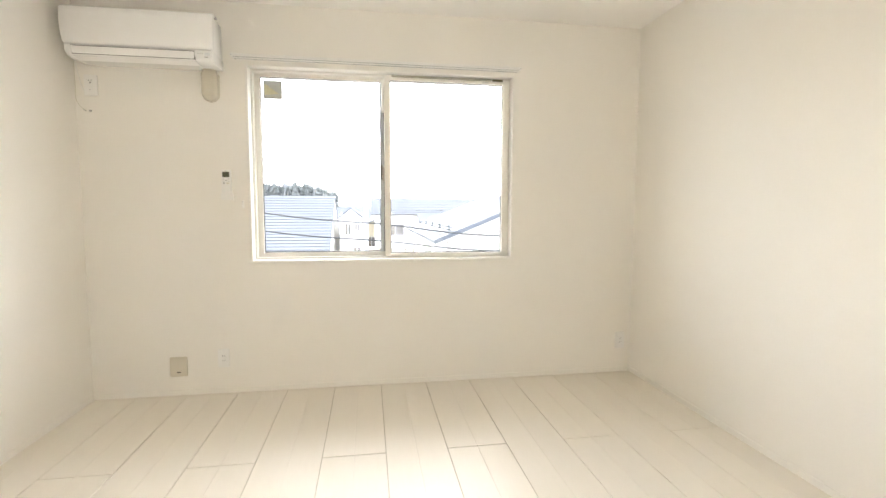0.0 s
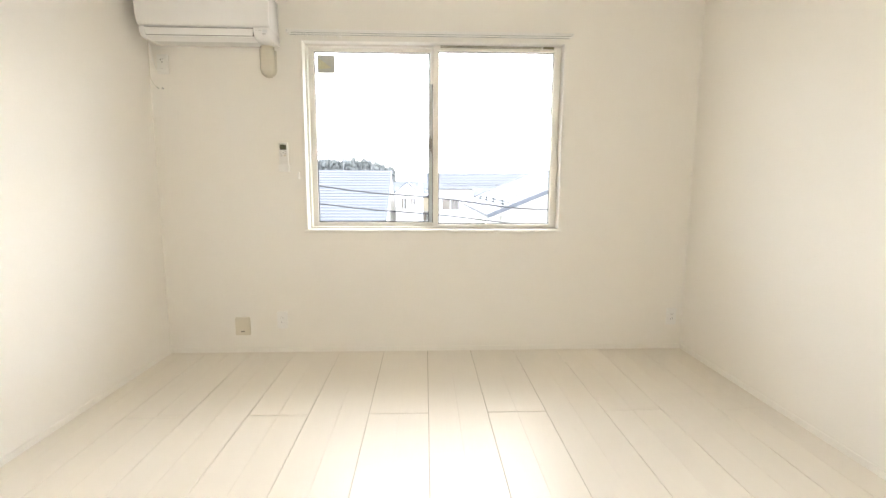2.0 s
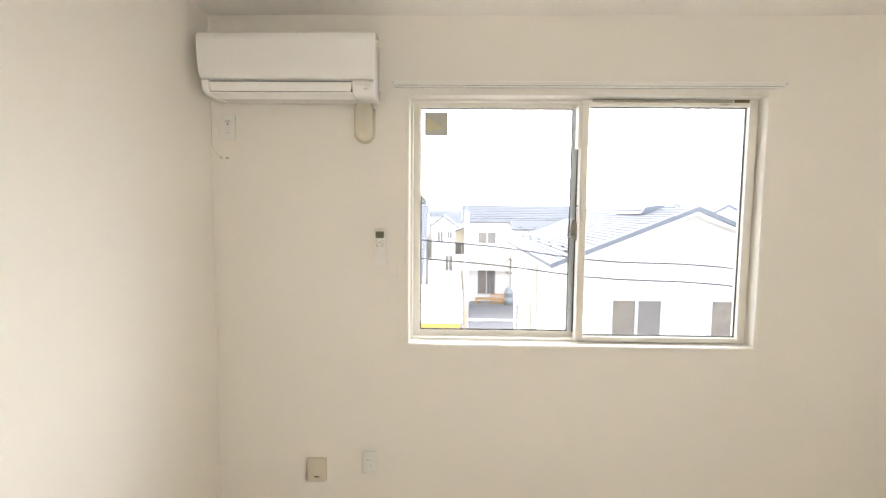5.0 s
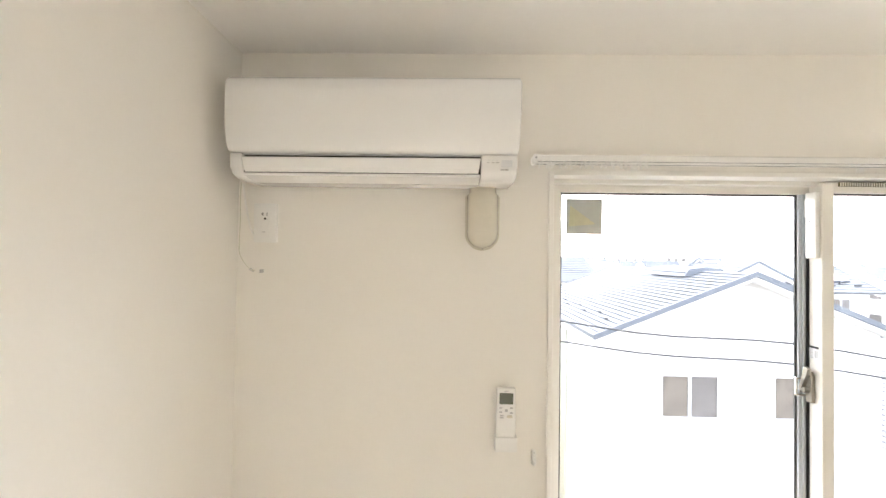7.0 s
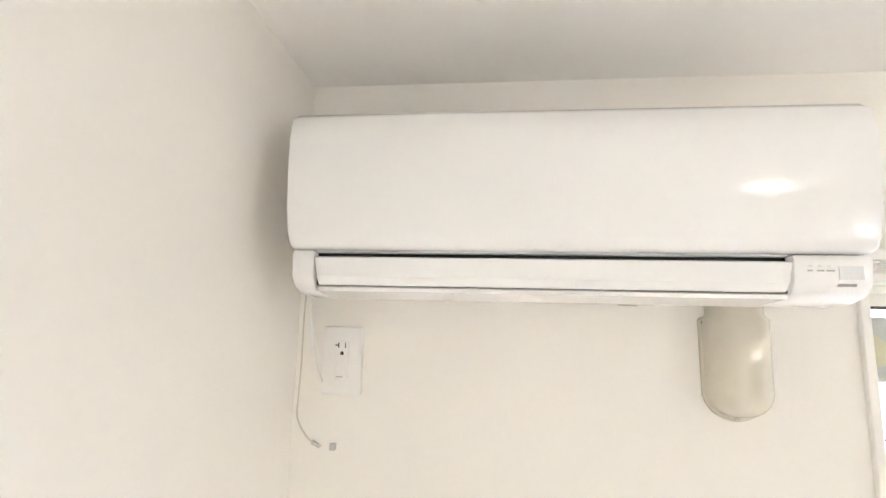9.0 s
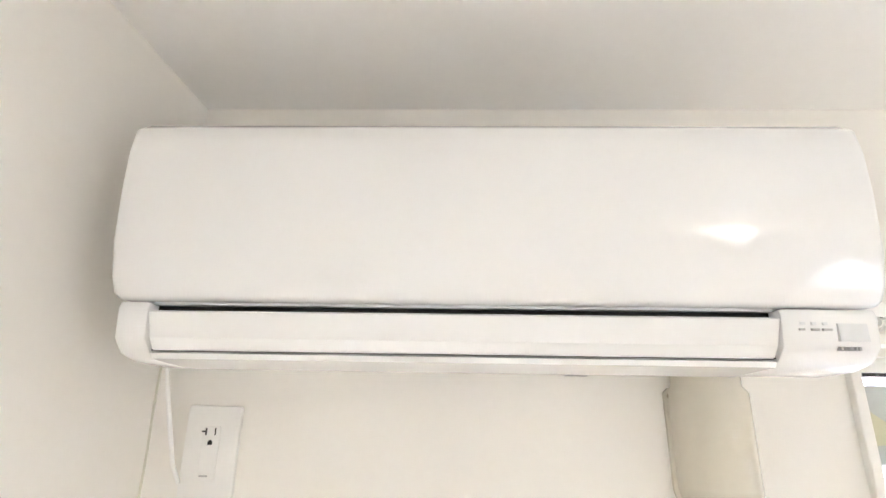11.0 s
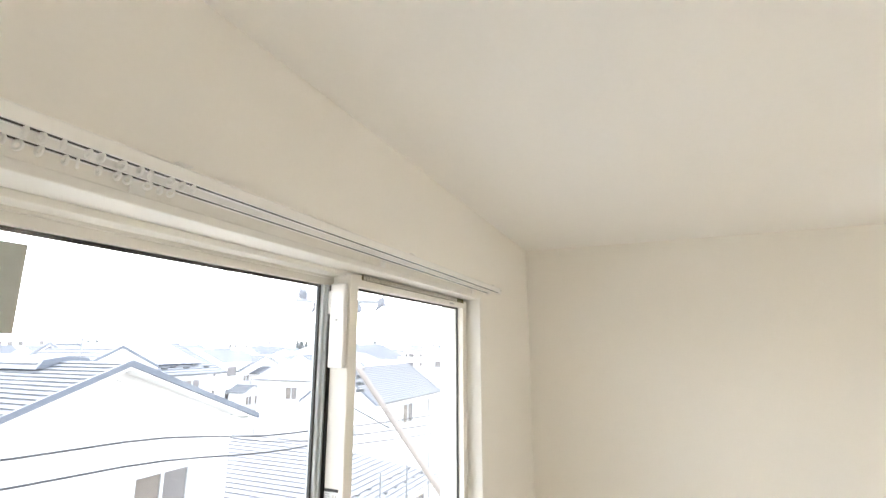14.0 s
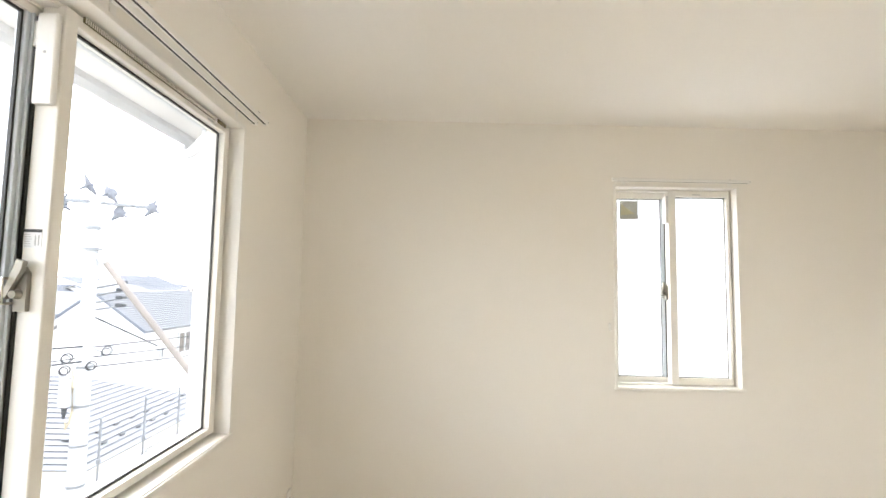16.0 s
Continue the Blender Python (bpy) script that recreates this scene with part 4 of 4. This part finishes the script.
for hx, hy, hw, hd, ev, rg, al, wl_ in (
        (28.0, 15.0, 7.0, 7.0, -0.9, 0.3, "y", SIDING), (27.5, 23.0, 6.0, 6.5, -0.5, 0.6, "y", SIDING), (10.2, 29.0, 6.0, 6.0, -0.3, 0.9, "y", SIDING_B),
        (52.0, 45.5, 7.0, 6.0, 0.0, 1.0, "x", SIDING), (38.0, 28.0, 7.0, 7.0, -0.2, 1.0, "x", SIDING), (-1.2, 38.0, 6.5, 8.0, -0.4, 1.0, "y", SIDING_B),
        (15.0, 36.0, 8.0, 7.0, -0.2, 1.1, "x", SIDING), (29.5, 48.0, 7.0, 7.0, -0.4, 0.7, "y", SIDING), (22.0, 41.0, 8.0, 8.0, -0.6, 0.6, "y", SIDING_B), (36.5, 7.0, 8.0, 7.0, -1.0, 0.3, "x", SIDING)):
    gable_house("house", "two-storey house with pale walls and a grey metal roof", hx, hx + hw, hy, hy + hd, ev, rg, al, 0.35, wl_, ROOF if wl_ is SIDING_B else ROOFPALE,
                windows=(("s", hx + 0.9, ev - 1.5, 1.1, 0.9), ("s", hx + hw * 0.58, ev - 1.5, 1.5, 0.9), ("w", hy + hd * 0.6, ev - 1.5, 1.1, 0.9), ("s", hx + hw * 0.5, ev - 4.0, 1.6, 1.5)), courses=9)

solar = thing("solar_panels", "dark solar panels lying on a neighbouring roof", "solar panel", pose(0, 0, 0))
def on_slope(y):
    return 1.95 - 0.3745 * (21.775 - y) + 0.05


for i in range(5):
    ya = 20.05 if i < 2 else 19.40
    xa = 10.05 + i * 0.72
    pn = part("panel", prism([(ya, on_slope(ya)), (21.5, on_slope(21.5)), (21.5, on_slope(21.5) + 0.04), (ya, on_slope(ya) + 0.04)], xa, xa + 0.70), SOLAR, solar)
    part("clamp", box(xa + 0.30, xa + 0.40, ya - 0.06, ya - 0.002, on_slope(ya) - 0.05, on_slope(ya) + 0.02), GUARD, pn)

balcony = thing("balcony", "cream-yellow balcony on the house across the street", "balcony", pose(0, 0, 0))
part("parapet", box(-0.9, 3.35, 32.3, 33.28, -2.26, -1.50, bevel=0.02), SIDING_B, balcony)
part("coping", box(-0.95, 3.40, 32.25, 33.28, -1.495, -1.43, bevel=0.01), SIDING, balcony)
part("slab", box(-0.92, 3.37, 32.28, 33.28, -2.40, -2.265), SIDING, balcony)
bench = thing("garden_bench", "orange-brown slatted wooden deck bench outside the house", "bench", pose(2.1, 32.6, GZ))
part("seat", box(-1.0, 1.0, -0.30, 0.25, 0.30, 0.36), BENCH, bench)
part("top_rail", box(0.0, 1.0, -0.34, -0.30, 0.66, 0.72), BENCH, bench)
for i in range(7):
    part("slat", box(0.0 + i * 0.155, 0.07 + i * 0.155, -0.335, -0.305, 0.02, 0.655), BENCH, bench)
for sx in (-0.92, 0.92):
    part("leg", box(sx - 0.05, sx + 0.05, -0.28, 0.22, 0.0, 0.295), BENCH, bench)
tarp = thing("covered_bicycle", "bicycle under a crumpled grey tarpaulin beside the bench", "tarpaulin", pose(3.35, 32.3, GZ))
part("cover", lathe([(0.30, 0.0), (0.36, 0.25), (0.27, 0.50), (0.34, 0.80), (0.22, 1.05), (0.08, 1.15)], 11), TARP, tarp)
yb = thing("parapet_building", "low flat-roofed building with ochre-yellow wall and white parapet", "building", pose(0, 0, 0))
part("wall", box(-7.0, -0.27, 12.6, 18.0, GZ, -1.34), YELLOW, yb)
par = bmesh.new()
add_box(par, -7.05, -0.22, 12.5, 12.75, -1.335, -0.85, 0.02)
add_box(par, -0.45, -0.22, 12.75, 18.05, -1.335, -0.60, 0.02)
part("parapet", par, SIDING, yb)
part("flat_roof", box(-7.0, -0.46, 12.76, 18.0, -1.335, -1.20), ROOFPALE, yb)

# street and ground
tagged(mesh_object("ground", box(-1500, 1500, 3.25, 3000, GZ - 0.5, GZ), EARTH), "pale built-up ground reaching the horizon", "ground", kind="structure")
tagged(mesh_object("road", box(-60, 60, 21.6, 32.0, GZ + 0.001, GZ + 0.03), ASPHALT), "grey asphalt street", "road", kind="structure")
tagged(mesh_object("kerb", box(-60, 60, 27.0, 27.25, GZ + 0.031, GZ + 0.14, bevel=0.02), CONCRETE), "pale concrete kerb along the street", "kerb", kind="structure")
patch = []
for i in range(48):
    a = 2 * math.pi * i / 48
    k = 1 + 0.16 * math.sin(3 * a + 0.4) + 0.10 * math.sin(7 * a) + 0.06 * math.sin(13 * a + 1)
    patch.append((0.2 + 2.0 * k * math.cos(a), 21.4 + 2.4 * k * math.sin(a)))
tagged(mesh_object("gravel_patch", prism(patch, GZ + 0.032, GZ + 0.06, axis="z"), GRAVEL), "ragged patch of white gravel spread over the asphalt", "gravel", kind="stuff")


# poles, brace and wires
def add_wire(name, p, q, sag, r, wobble=0.0):
    pts = []
    for i in range(41):
        t = i / 40
        v = Vector(p).lerp(Vector(q), t)
        v.z -= sag * 4 * t * (1 - t) + wobble * math.sin(t * 31) * math.sin(t * 9)
        pts.append(v)
    w = mesh_object(name, tube_along(pts, r, 6), RUBBER, True)
    return tagged(w, "black overhead service wire strung from the pole", "wire", group="overhead wires")


pole = thing("utility_pole", "pale concrete utility pole with crossarm and insulators", "utility pole", pose(7.0, 8.03, GZ))
part("shaft", rod((0, -0.08, 0), (0, -0.05, 7.42), 0.15, 0.085, sides=20), CONCRETE, pole, smooth=True)
arm = part("crossarm", box(-0.035, 0.035, -0.80, 0.86, 7.37, 7.43, bevel=0.008), STEEL, pole)
arm.matrix_basis = pose(0, -0.06, 0, 0, 0, 35)
part("stay", rod((0.0, -0.05, 6.98), (0.22, -0.40, 7.38), 0.015), STEEL, pole)
part("stay_ring", rod((0, -0.05, 6.95), (0, -0.05, 7.00), 0.12, sides=16), STEEL, pole)
rc_ = random.Random(11)
for i, (u, z) in enumerate(((0.73, 7.53), (0.45, 7.33), (0.11, 7.69), (-0.18, 7.59), (-0.33, 7.27), (-0.80, 7.39))):
    bm = bmesh.new()
    bmesh.ops.create_icosphere(bm, subdivisions=2, radius=1.0)
    for v in bm.verts:
        k = rc_.uniform(0.75, 1.15)
        v.co = Vector((v.co.x * 0.05 * k, v.co.y * (0.10 if i != 2 else 0.07) * k, v.co.z * (0.11 if i != 2 else 0.04) * k))
    lean = rc_.choice((-1, 1))
    add_rod(bm, (0, 0.02, 0.02), (0, 0.07 * lean, 0.17), 0.05, 0.012, sides=7)
    add_rod(bm, (0, 0, -0.03), (0.02, -0.11 * lean, -0.16), 0.06, 0.020, sides=7)
    add_rod(bm, (0, 0, 0), (-0.02, 0.13 * lean, -0.10), 0.04, 0.015, sides=7)
    o = part("insulator", bm, INSUL, pole, "dark crumpled insulator cover")
    q = pose(0, 0, 0, 0, 0, 35) @ Vector((0, u, 0))
    o.matrix_basis = pose(q.x, q.y - 0.06, z, 0, rc_.uniform(-20, 20), 35)
    if abs(z - 7.40) > 0.05:
        part("insulator_pin", rod((q.x, q.y - 0.06, 7.40), (q.x, q.y - 0.06, z), 0.010, sides=6), STEEL, pole)
part("collar", rod((0, -0.05, 6.25), (0, -0.05, 6.42), 0.115, sides=16), CONCRETE, pole)
part("top_band", rod((0, -0.05, 6.60), (0, -0.05, 6.64), 0.16, sides=16), STEEL, pole)
part("meter_box", box(-0.26, -0.13, -0.02, 0.13, 4.10, 4.52, bevel=0.02), CONCRETE, pole, "pale grey connection box")
part("box_gland", rod((-0.19, 0.06, 3.92), (-0.19, 0.06, 4.10), 0.02, 0.045, sides=10), GUARD, pole)
part("riser_cable", tube_along([(-0.17, 0.00, 4.75), (-0.18, -0.04, 4.4), (-0.17, -0.05, 4.05), (-0.18, -0.02, 3.85), (-0.18, 0.03, 3.76), (-0.16, 0.05, 3.86)], 0.016, 8), CREAMCABLE, pole, "cream-sheathed cable", smooth=True)
for y, z, r in ((0.13, 4.85, 0.072), (0.15, 4.66, 0.068), (-0.27, 4.74, 0.066), (-0.50, 4.98, 0.068)):
    o = part("wire_coil", torus(r, 0.010, 20, 6), RUBBER, pole, "coil of black wire", smooth=True)
    o.matrix_basis = pose(-0.12, y, z, 0, 0, 48)
    o = part("wire_coil", torus(r * 0.86, 0.008, 20, 6), RUBBER, pole, "coil of black wire", smooth=True)
    o.matrix_basis = pose(-0.14, y + 0.01, z - 0.015, 8, 0, 40)
for i in range(5):
    part("band", rod((0, -0.07, 2.2 + i * 0.62), (0, -0.07, 2.24 + i * 0.62), 0.140 - 0.006 * i, sides=16), STEEL, pole)
for i in range(4):
    part("bracket_arm", rod((0, -0.05, 5.60 + 0.12 * i), (0.30, -0.42, 5.68 + 0.13 * i), 0.018), STEEL, pole)
    part("bracket_clamp", box(0.22, 0.34, -0.46, -0.34, 5.66 + 0.13 * i, 5.72 + 0.13 * i, bevel=0.01), GUARD, pole)
part("lower_stay", rod((0.0, -0.06, 5.55), (0.75, -0.80, 4.95), 0.014), GUARD, pole)

brace = thing("brace_pole", "leaning weathered timber brace pole", "pole", pose(0, 0, 0))
part("timber", rod((8.43, 3.25, GZ), (7.02, 7.80, 1.75), 0.066, 0.050, sides=14), TIMBER, brace, smooth=True)
part("cap", rod((7.03, 7.76, 1.70), (6.99, 7.86, 1.84), 0.066, sides=14), CONCRETE, brace, smooth=True)
slim = thing("utility_pole", "slim pale pole with an aerial at the head", "utility pole", pose(-0.06, 15.0, GZ))
part("shaft", rod((0, 0, 0), (0, 0, 6.2), 0.10, 0.07, sides=16), CONCRETE, slim, smooth=True)
part("mast", rod((0, 0, 6.2), (0, 0, 7.05), 0.02), STEEL, slim)
for i in range(4):
    part("aerial_rod", rod((-0.20 + 0.02 * i, 0, 6.65 + 0.12 * i), (0.16 - 0.02 * i, 0.1, 6.75 + 0.12 * i), 0.012), STEEL, slim)
far_aerial = thing("tv_aerial", "thin television aerial standing above the roofs", "aerial", pose(6.55, 15.2, 0.4))
part("mast", rod((0, 0, 0), (0, 0, 1.9), 0.02), STEEL, far_aerial)
for i in range(4):
    part("aerial_rod", rod((-0.14, 0, 1.45 + 0.12 * i), (0.14, 0.05, 1.52 + 0.12 * i), 0.010), STEEL, far_aerial)
add_wire("overhead_wire", (7.0, 7.93, 0.33), (-14.0, 11.3, 2.25), 0.08, 0.015, 0.060)
add_wire("overhead_wire", (7.0, 7.93, 0.09), (-14.0, 11.3, 1.82), 0.10, 0.015, 0.050)
for i in range(3):
    add_wire("overhead_wire", (6.75 + 0.25 * i, 8.2 - 0.35 * i, 2.80 - 0.06 * i), (15.0 + 0.1 * i, 25.0, 7.35 - 0.62 * i), 0.15, 0.012)
    add_wire("overhead_wire", (7.05, 7.95, 0.30 - 0.16 * i), (30, -6.0 + 2.0 * i, 2.2 - 0.9 * i), 0.25, 0.012, 0.03)
add_wire("overhead_wire", (7.0, 7.95, 0.16), (6.42, 9.97, 0.10), 0.08, 0.010)
add_wire("overhead_wire", (7.0, 7.95, 0.28), (13.5, 11.5, 0.0), 0.25, 0.010, 0.03)

# scaffold posts in front of the low roof
scaf = thing("scaffold", "thin steel scaffold posts and rails before the low building", "scaffold", pose(0, 0, 0))
for i in range(5):
    x = 7.84 + 1.30 * i
    part("post", rod((x, 8.20, GZ), (x, 8.20, -1.05 + 0.08 * (i % 2)), 0.020), STEEL, scaf)
    for z in (-3.4, -2.6, -1.8):
        part("coupler", rod((x, 8.20, z - 0.04), (x, 8.20, z + 0.04), 0.036, sides=8), STEEL, scaf)
for z in (-3.6, -2.6):
    part("ledger", rod((7.7, 8.20, z), (13.6, 8.20, z), 0.018), STEEL, scaf)

# roof aerials on the long building
for ax in (-6.3, -4.6, -3.0):
    m_ = thing("tv_aerial", "thin television aerial on the long building's ridge", "aerial", pose(ax, 27.5, 1.88))
    part("mast", rod((0, 0, 0), (0.15, 0, 1.3), 0.03), STEEL, m_)
    for i in range(3):
        part("aerial_rod", rod((-0.35, 0, 0.55 + 0.25 * i), (0.45, 0, 0.6 + 0.25 * i), 0.025), STEEL, m_)

# eave and gutter of this building over the window
eave = thing("eave", "white eave soffit with gutter above the wide window", "eave", pose(0, 0, 0), kind="structure")
part("soffit", box(X0 - 0.8, 2.55, Y1 + T + 0.002, 4.02, 2.44, 2.54), SIDING, eave)
gut = bmesh.new()
add_prism(gut, [(4.02, 2.47), (4.03, 2.41), (4.07, 2.385), (4.12, 2.40), (4.14, 2.47), (4.13, 2.47), (4.11, 2.41), (4.07, 2.398), (4.04, 2.415), (4.03, 2.47)], X0 - 0.8, 2.60)
part("gutter", gut, CONCRETE, eave, "white half-round gutter")
part("gutter_outlet", tube_along([(2.45, 4.08, 2.42), (2.45, 4.08, 2.36), (2.42, 4.04, 2.31), (2.0, 3.78, 2.22), (1.40, 3.38, 2.14), (1.33, 3.33, 2.10), (1.33, 3.33, 2.02)], 0.032, 12), CONCRETE, eave, smooth=True)
part("downpipe", tube_along([(1.33, 3.33, 2.03), (1.33, 3.33, 0.0), (1.33, 3.33, GZ + 0.3)], 0.036, 14), CONCRETE, eave, "white rain downpipe", smooth=True)

mast = thing("radio_mast", "thin steel radio mast far off above the town", "mast", pose(56.0, 240.0, GZ))
for sx, sy in ((-0.7, -0.7), (0.7, -0.7), (0.0, 0.7)):
    part("leg", rod((sx, sy, 0), (sx * 0.2, sy * 0.2, 14.5), 0.14, 0.10, sides=6), STEEL, mast)
for i in range(6):
    part("brace", rod((-0.6 + 0.08 * i, -0.6 + 0.08 * i, 2.0 + 2.0 * i), (0.6 - 0.08 * i, -0.6 + 0.08 * i, 3.4 + 2.0 * i), 0.06, sides=5), STEEL, mast)

# far town and woods
rng = random.Random(7)
verts, faces, panes = [], [], []
for i in range(300):
    ang = radians(rng.uniform(-28, 88))
    dist = rng.uniform(48, 330)
    hx, hy = dist * math.sin(ang), dist * math.cos(ang)
    w, d, hh, rr = rng.uniform(5, 9), rng.uniform(5, 9), rng.uniform(4.2, 5.4), rng.uniform(0.8, 1.5)
    k = len(verts)
    for x, y in ((-w, -d), (w, -d), (w, d), (-w, d)):
        verts += [(hx + x / 2, hy + y / 2, GZ), (hx + x / 2, hy + y / 2, GZ + hh)]
    verts += [(hx - w / 2, hy, GZ + hh + rr), (hx + w / 2, hy, GZ + hh + rr)]
    for sx in (-0.28, 0.22):
        for zz in (1.1, 3.4):
            q = len(verts)
            cx, cy, ww = hx + sx * w, hy - d / 2 - 0.03, rng.uniform(0.5, 0.8)
            verts += [(cx - ww, cy, GZ + zz), (cx + ww, cy, GZ + zz), (cx + ww, cy, GZ + zz + 0.95), (cx - ww, cy, GZ + zz + 0.95)]
            cx, cy = hx - w / 2 - 0.03, hy + sx * d
            verts += [(cx, cy - ww, GZ + zz), (cx, cy + ww, GZ + zz), (cx, cy + ww, GZ + zz + 0.95), (cx, cy - ww, GZ + zz + 0.95)]
            panes += [(q, q + 1, q + 2, q + 3), (q + 4, q + 5, q + 6, q + 7)]
    faces += [(k, k + 2, k + 3, k + 1), (k + 2, k + 4, k + 5, k + 3), (k + 4, k + 6, k + 7, k + 5), (k + 6, k, k + 1, k + 7), (k + 1, k + 3, k + 9, k + 8), (k + 5, k + 7, k + 8, k + 9), (k + 3, k + 5, k + 9), (k + 7, k + 1, k + 8)]
for i in range(60):
    ang, dist = radians(rng.uniform(-12, 86)), rng.uniform(190, 340)
    hx, hy, w, d, hh = dist * math.sin(ang), dist * math.cos(ang), rng.uniform(6, 16), rng.uniform(6, 9), rng.uniform(6.6, 9.4)
    k = len(verts)
    for x, y in ((-w, -d), (w, -d), (w, d), (-w, d)):
        verts += [(hx + x / 2, hy + y / 2, GZ), (hx + x / 2, hy + y / 2, GZ + hh)]
    verts += [(hx - w / 2, hy, GZ + hh + 0.5), (hx + w / 2, hy, GZ + hh + 0.5)]
    for j in range(4):
        q = len(verts)
        cx, zz = hx - w * 0.38 + j * w * 0.25, GZ + hh - 2.2
        verts += [(cx - 0.6, hy - d / 2 - 0.05, zz), (cx + 0.6, hy - d / 2 - 0.05, zz), (cx + 0.6, hy - d / 2 - 0.05, zz + 1.3), (cx - 0.6, hy - d / 2 - 0.05, zz + 1.3)]
        panes.append((q, q + 1, q + 2, q + 3))
    faces += [(k, k + 2, k + 3, k + 1), (k + 2, k + 4, k + 5, k + 3), (k + 4, k + 6, k + 7, k + 5), (k + 6, k, k + 1, k + 7), (k + 1, k + 3, k + 9, k + 8), (k + 5, k + 7, k + 8, k + 9), (k + 3, k + 5, k + 9), (k + 7, k + 1, k + 8)]
me = bpy.data.meshes.new("distant_town")
n_walls = len(faces)
me.from_pydata(verts, [], faces + panes)
me.materials.append(SIDING)
me.materials.append(TOWNROOF)
me.materials.append(WINGLASS)
for p in me.polygons:
    p.material_index = 2 if p.index >= n_walls else 1 if p.index % 8 in (4, 5) else 0
tagged(new("distant_town", me), "rows of small pale houses far off", "town", kind="stuff")


def conifers(name, label, spots, seed):
    """Far trees: a trunk and rings of ragged drooping clumps, all in one mesh."""
    r = random.Random(seed)
    vs, fs = [], []
    for x, y, h, rad in spots:
        for lay in range(9):
            z = GZ + h * (0.2 + 0.8 * lay / 9)
            rr = rad * (1 - lay / 10)
            for k in range(9):
                a = r.uniform(0, 6.283)
                q = rr * r.uniform(0.5, 1.1)
                b = len(vs)
                cx, cy = x + q * math.cos(a), y + q * math.sin(a)
                s = rad * r.uniform(0.25, 0.5)
                vs += [(x, y, z + h * 0.1), (cx - s * math.sin(a), cy + s * math.cos(a), z - s * r.uniform(0.1, 0.6)), (cx + s * math.sin(a), cy - s * math.cos(a), z - s * r.uniform(0.1, 0.6)), (cx * 1.0 + 0.4 * s * math.cos(a), cy + 0.4 * s * math.sin(a), z + s * 0.4)]
                fs += [(b, b + 1, b + 3), (b, b + 3, b + 2), (b, b + 1, b + 2)]
    m2 = bpy.data.meshes.new(name)
    m2.from_pydata(vs, [], fs)
    m2.materials.append(NEEDLE)
    tagged(new(name, m2), label, "woods", kind="stuff")


r3 = random.Random(3)
conifers("woods", "dark conifer woods behind the long building", [(wx, r3.uniform(112, 132), r3.uniform(10.9, 12.6) - 0.28 * max(0.0, wx + 15), r3.uniform(1.1, 1.9)) for wx in [r3.uniform(-34, -8.2) for i in range(150)]], 5)
conifers("woods", "wooded rise far off on the horizon", [(r3.uniform(60, 330), r3.uniform(380, 480), r3.uniform(2.5, 6), r3.uniform(4, 7)) for i in range(60)], 6)
skyline = []
for i in range(16):
    ca, cd = radians(r3.uniform(-8, 84)), r3.uniform(230, 330)
    for k in range(r3.randint(3, 9)):
        skyline.append((cd * math.sin(ca) + r3.uniform(-9, 9), cd * math.cos(ca) + r3.uniform(-6, 6), r3.uniform(6.4, 9.6), r3.uniform(1.2, 2.6)))
conifers("woods", "small clumps of trees standing among far houses", skyline, 8)

# ---------------------------------------------------------------- floor planks, last
floor = tagged(mesh_object("floor", box(X0 - T, X1 + T, Y0 - T, Y1 + T, -0.14, -0.0035), SEAM), "pale whitewashed wood-grain plank floor with thin joints", "floor", kind="structure")
PW, PL, SX, SY = 0.2985, 1.790, 0.0880, 2.146


def plank_mesh(x0, x1, y0, y1, mid):
    """A plank with a shallow groove down its middle and eased edges."""
    bm = bmesh.new()
    g, e = 0.0012, 0.0020
    cuts = [(x0 + g, x1 - g)] if mid is None or not (x0 + 0.03 < mid < x1 - 0.03) else [(x0 + g, mid - 0.0006), (mid + 0.0006, x1 - g)]
    for a, b in cuts:
        add_prism(bm, [(a, -0.0034), (b, -0.0034), (b, -0.0008), (b - 0.0008, 0.0), (a + 0.0008, 0.0), (a, -0.0008)], y0 + e, y1 - e, axis="y")
    if len(cuts) == 2:
        add_box(bm, mid - 0.0008, mid + 0.0008, y0 + e, y1 - e, -0.0033, -0.0010)
    return bm


col = -8
while SX + col * PW < X1:
    x0, x1 = max(SX + col * PW, X0 - 0.02), min(SX + (col + 1) * PW, X1 + 0.02)
    if x1 > X0:
        y = SY if col % 2 else SY + PL / 2
        y -= 3 * PL
        while y < Y1:
            ya, yb_ = max(y, Y0 - 0.02), min(y + PL, Y1 + 0.02)
            if yb_ > Y0 and yb_ - ya > 0.01:
                part("plank", plank_mesh(x0, x1, ya, yb_, SX + (col + 0.5) * PW), PLANK, floor)
            y += PL
    col += 1
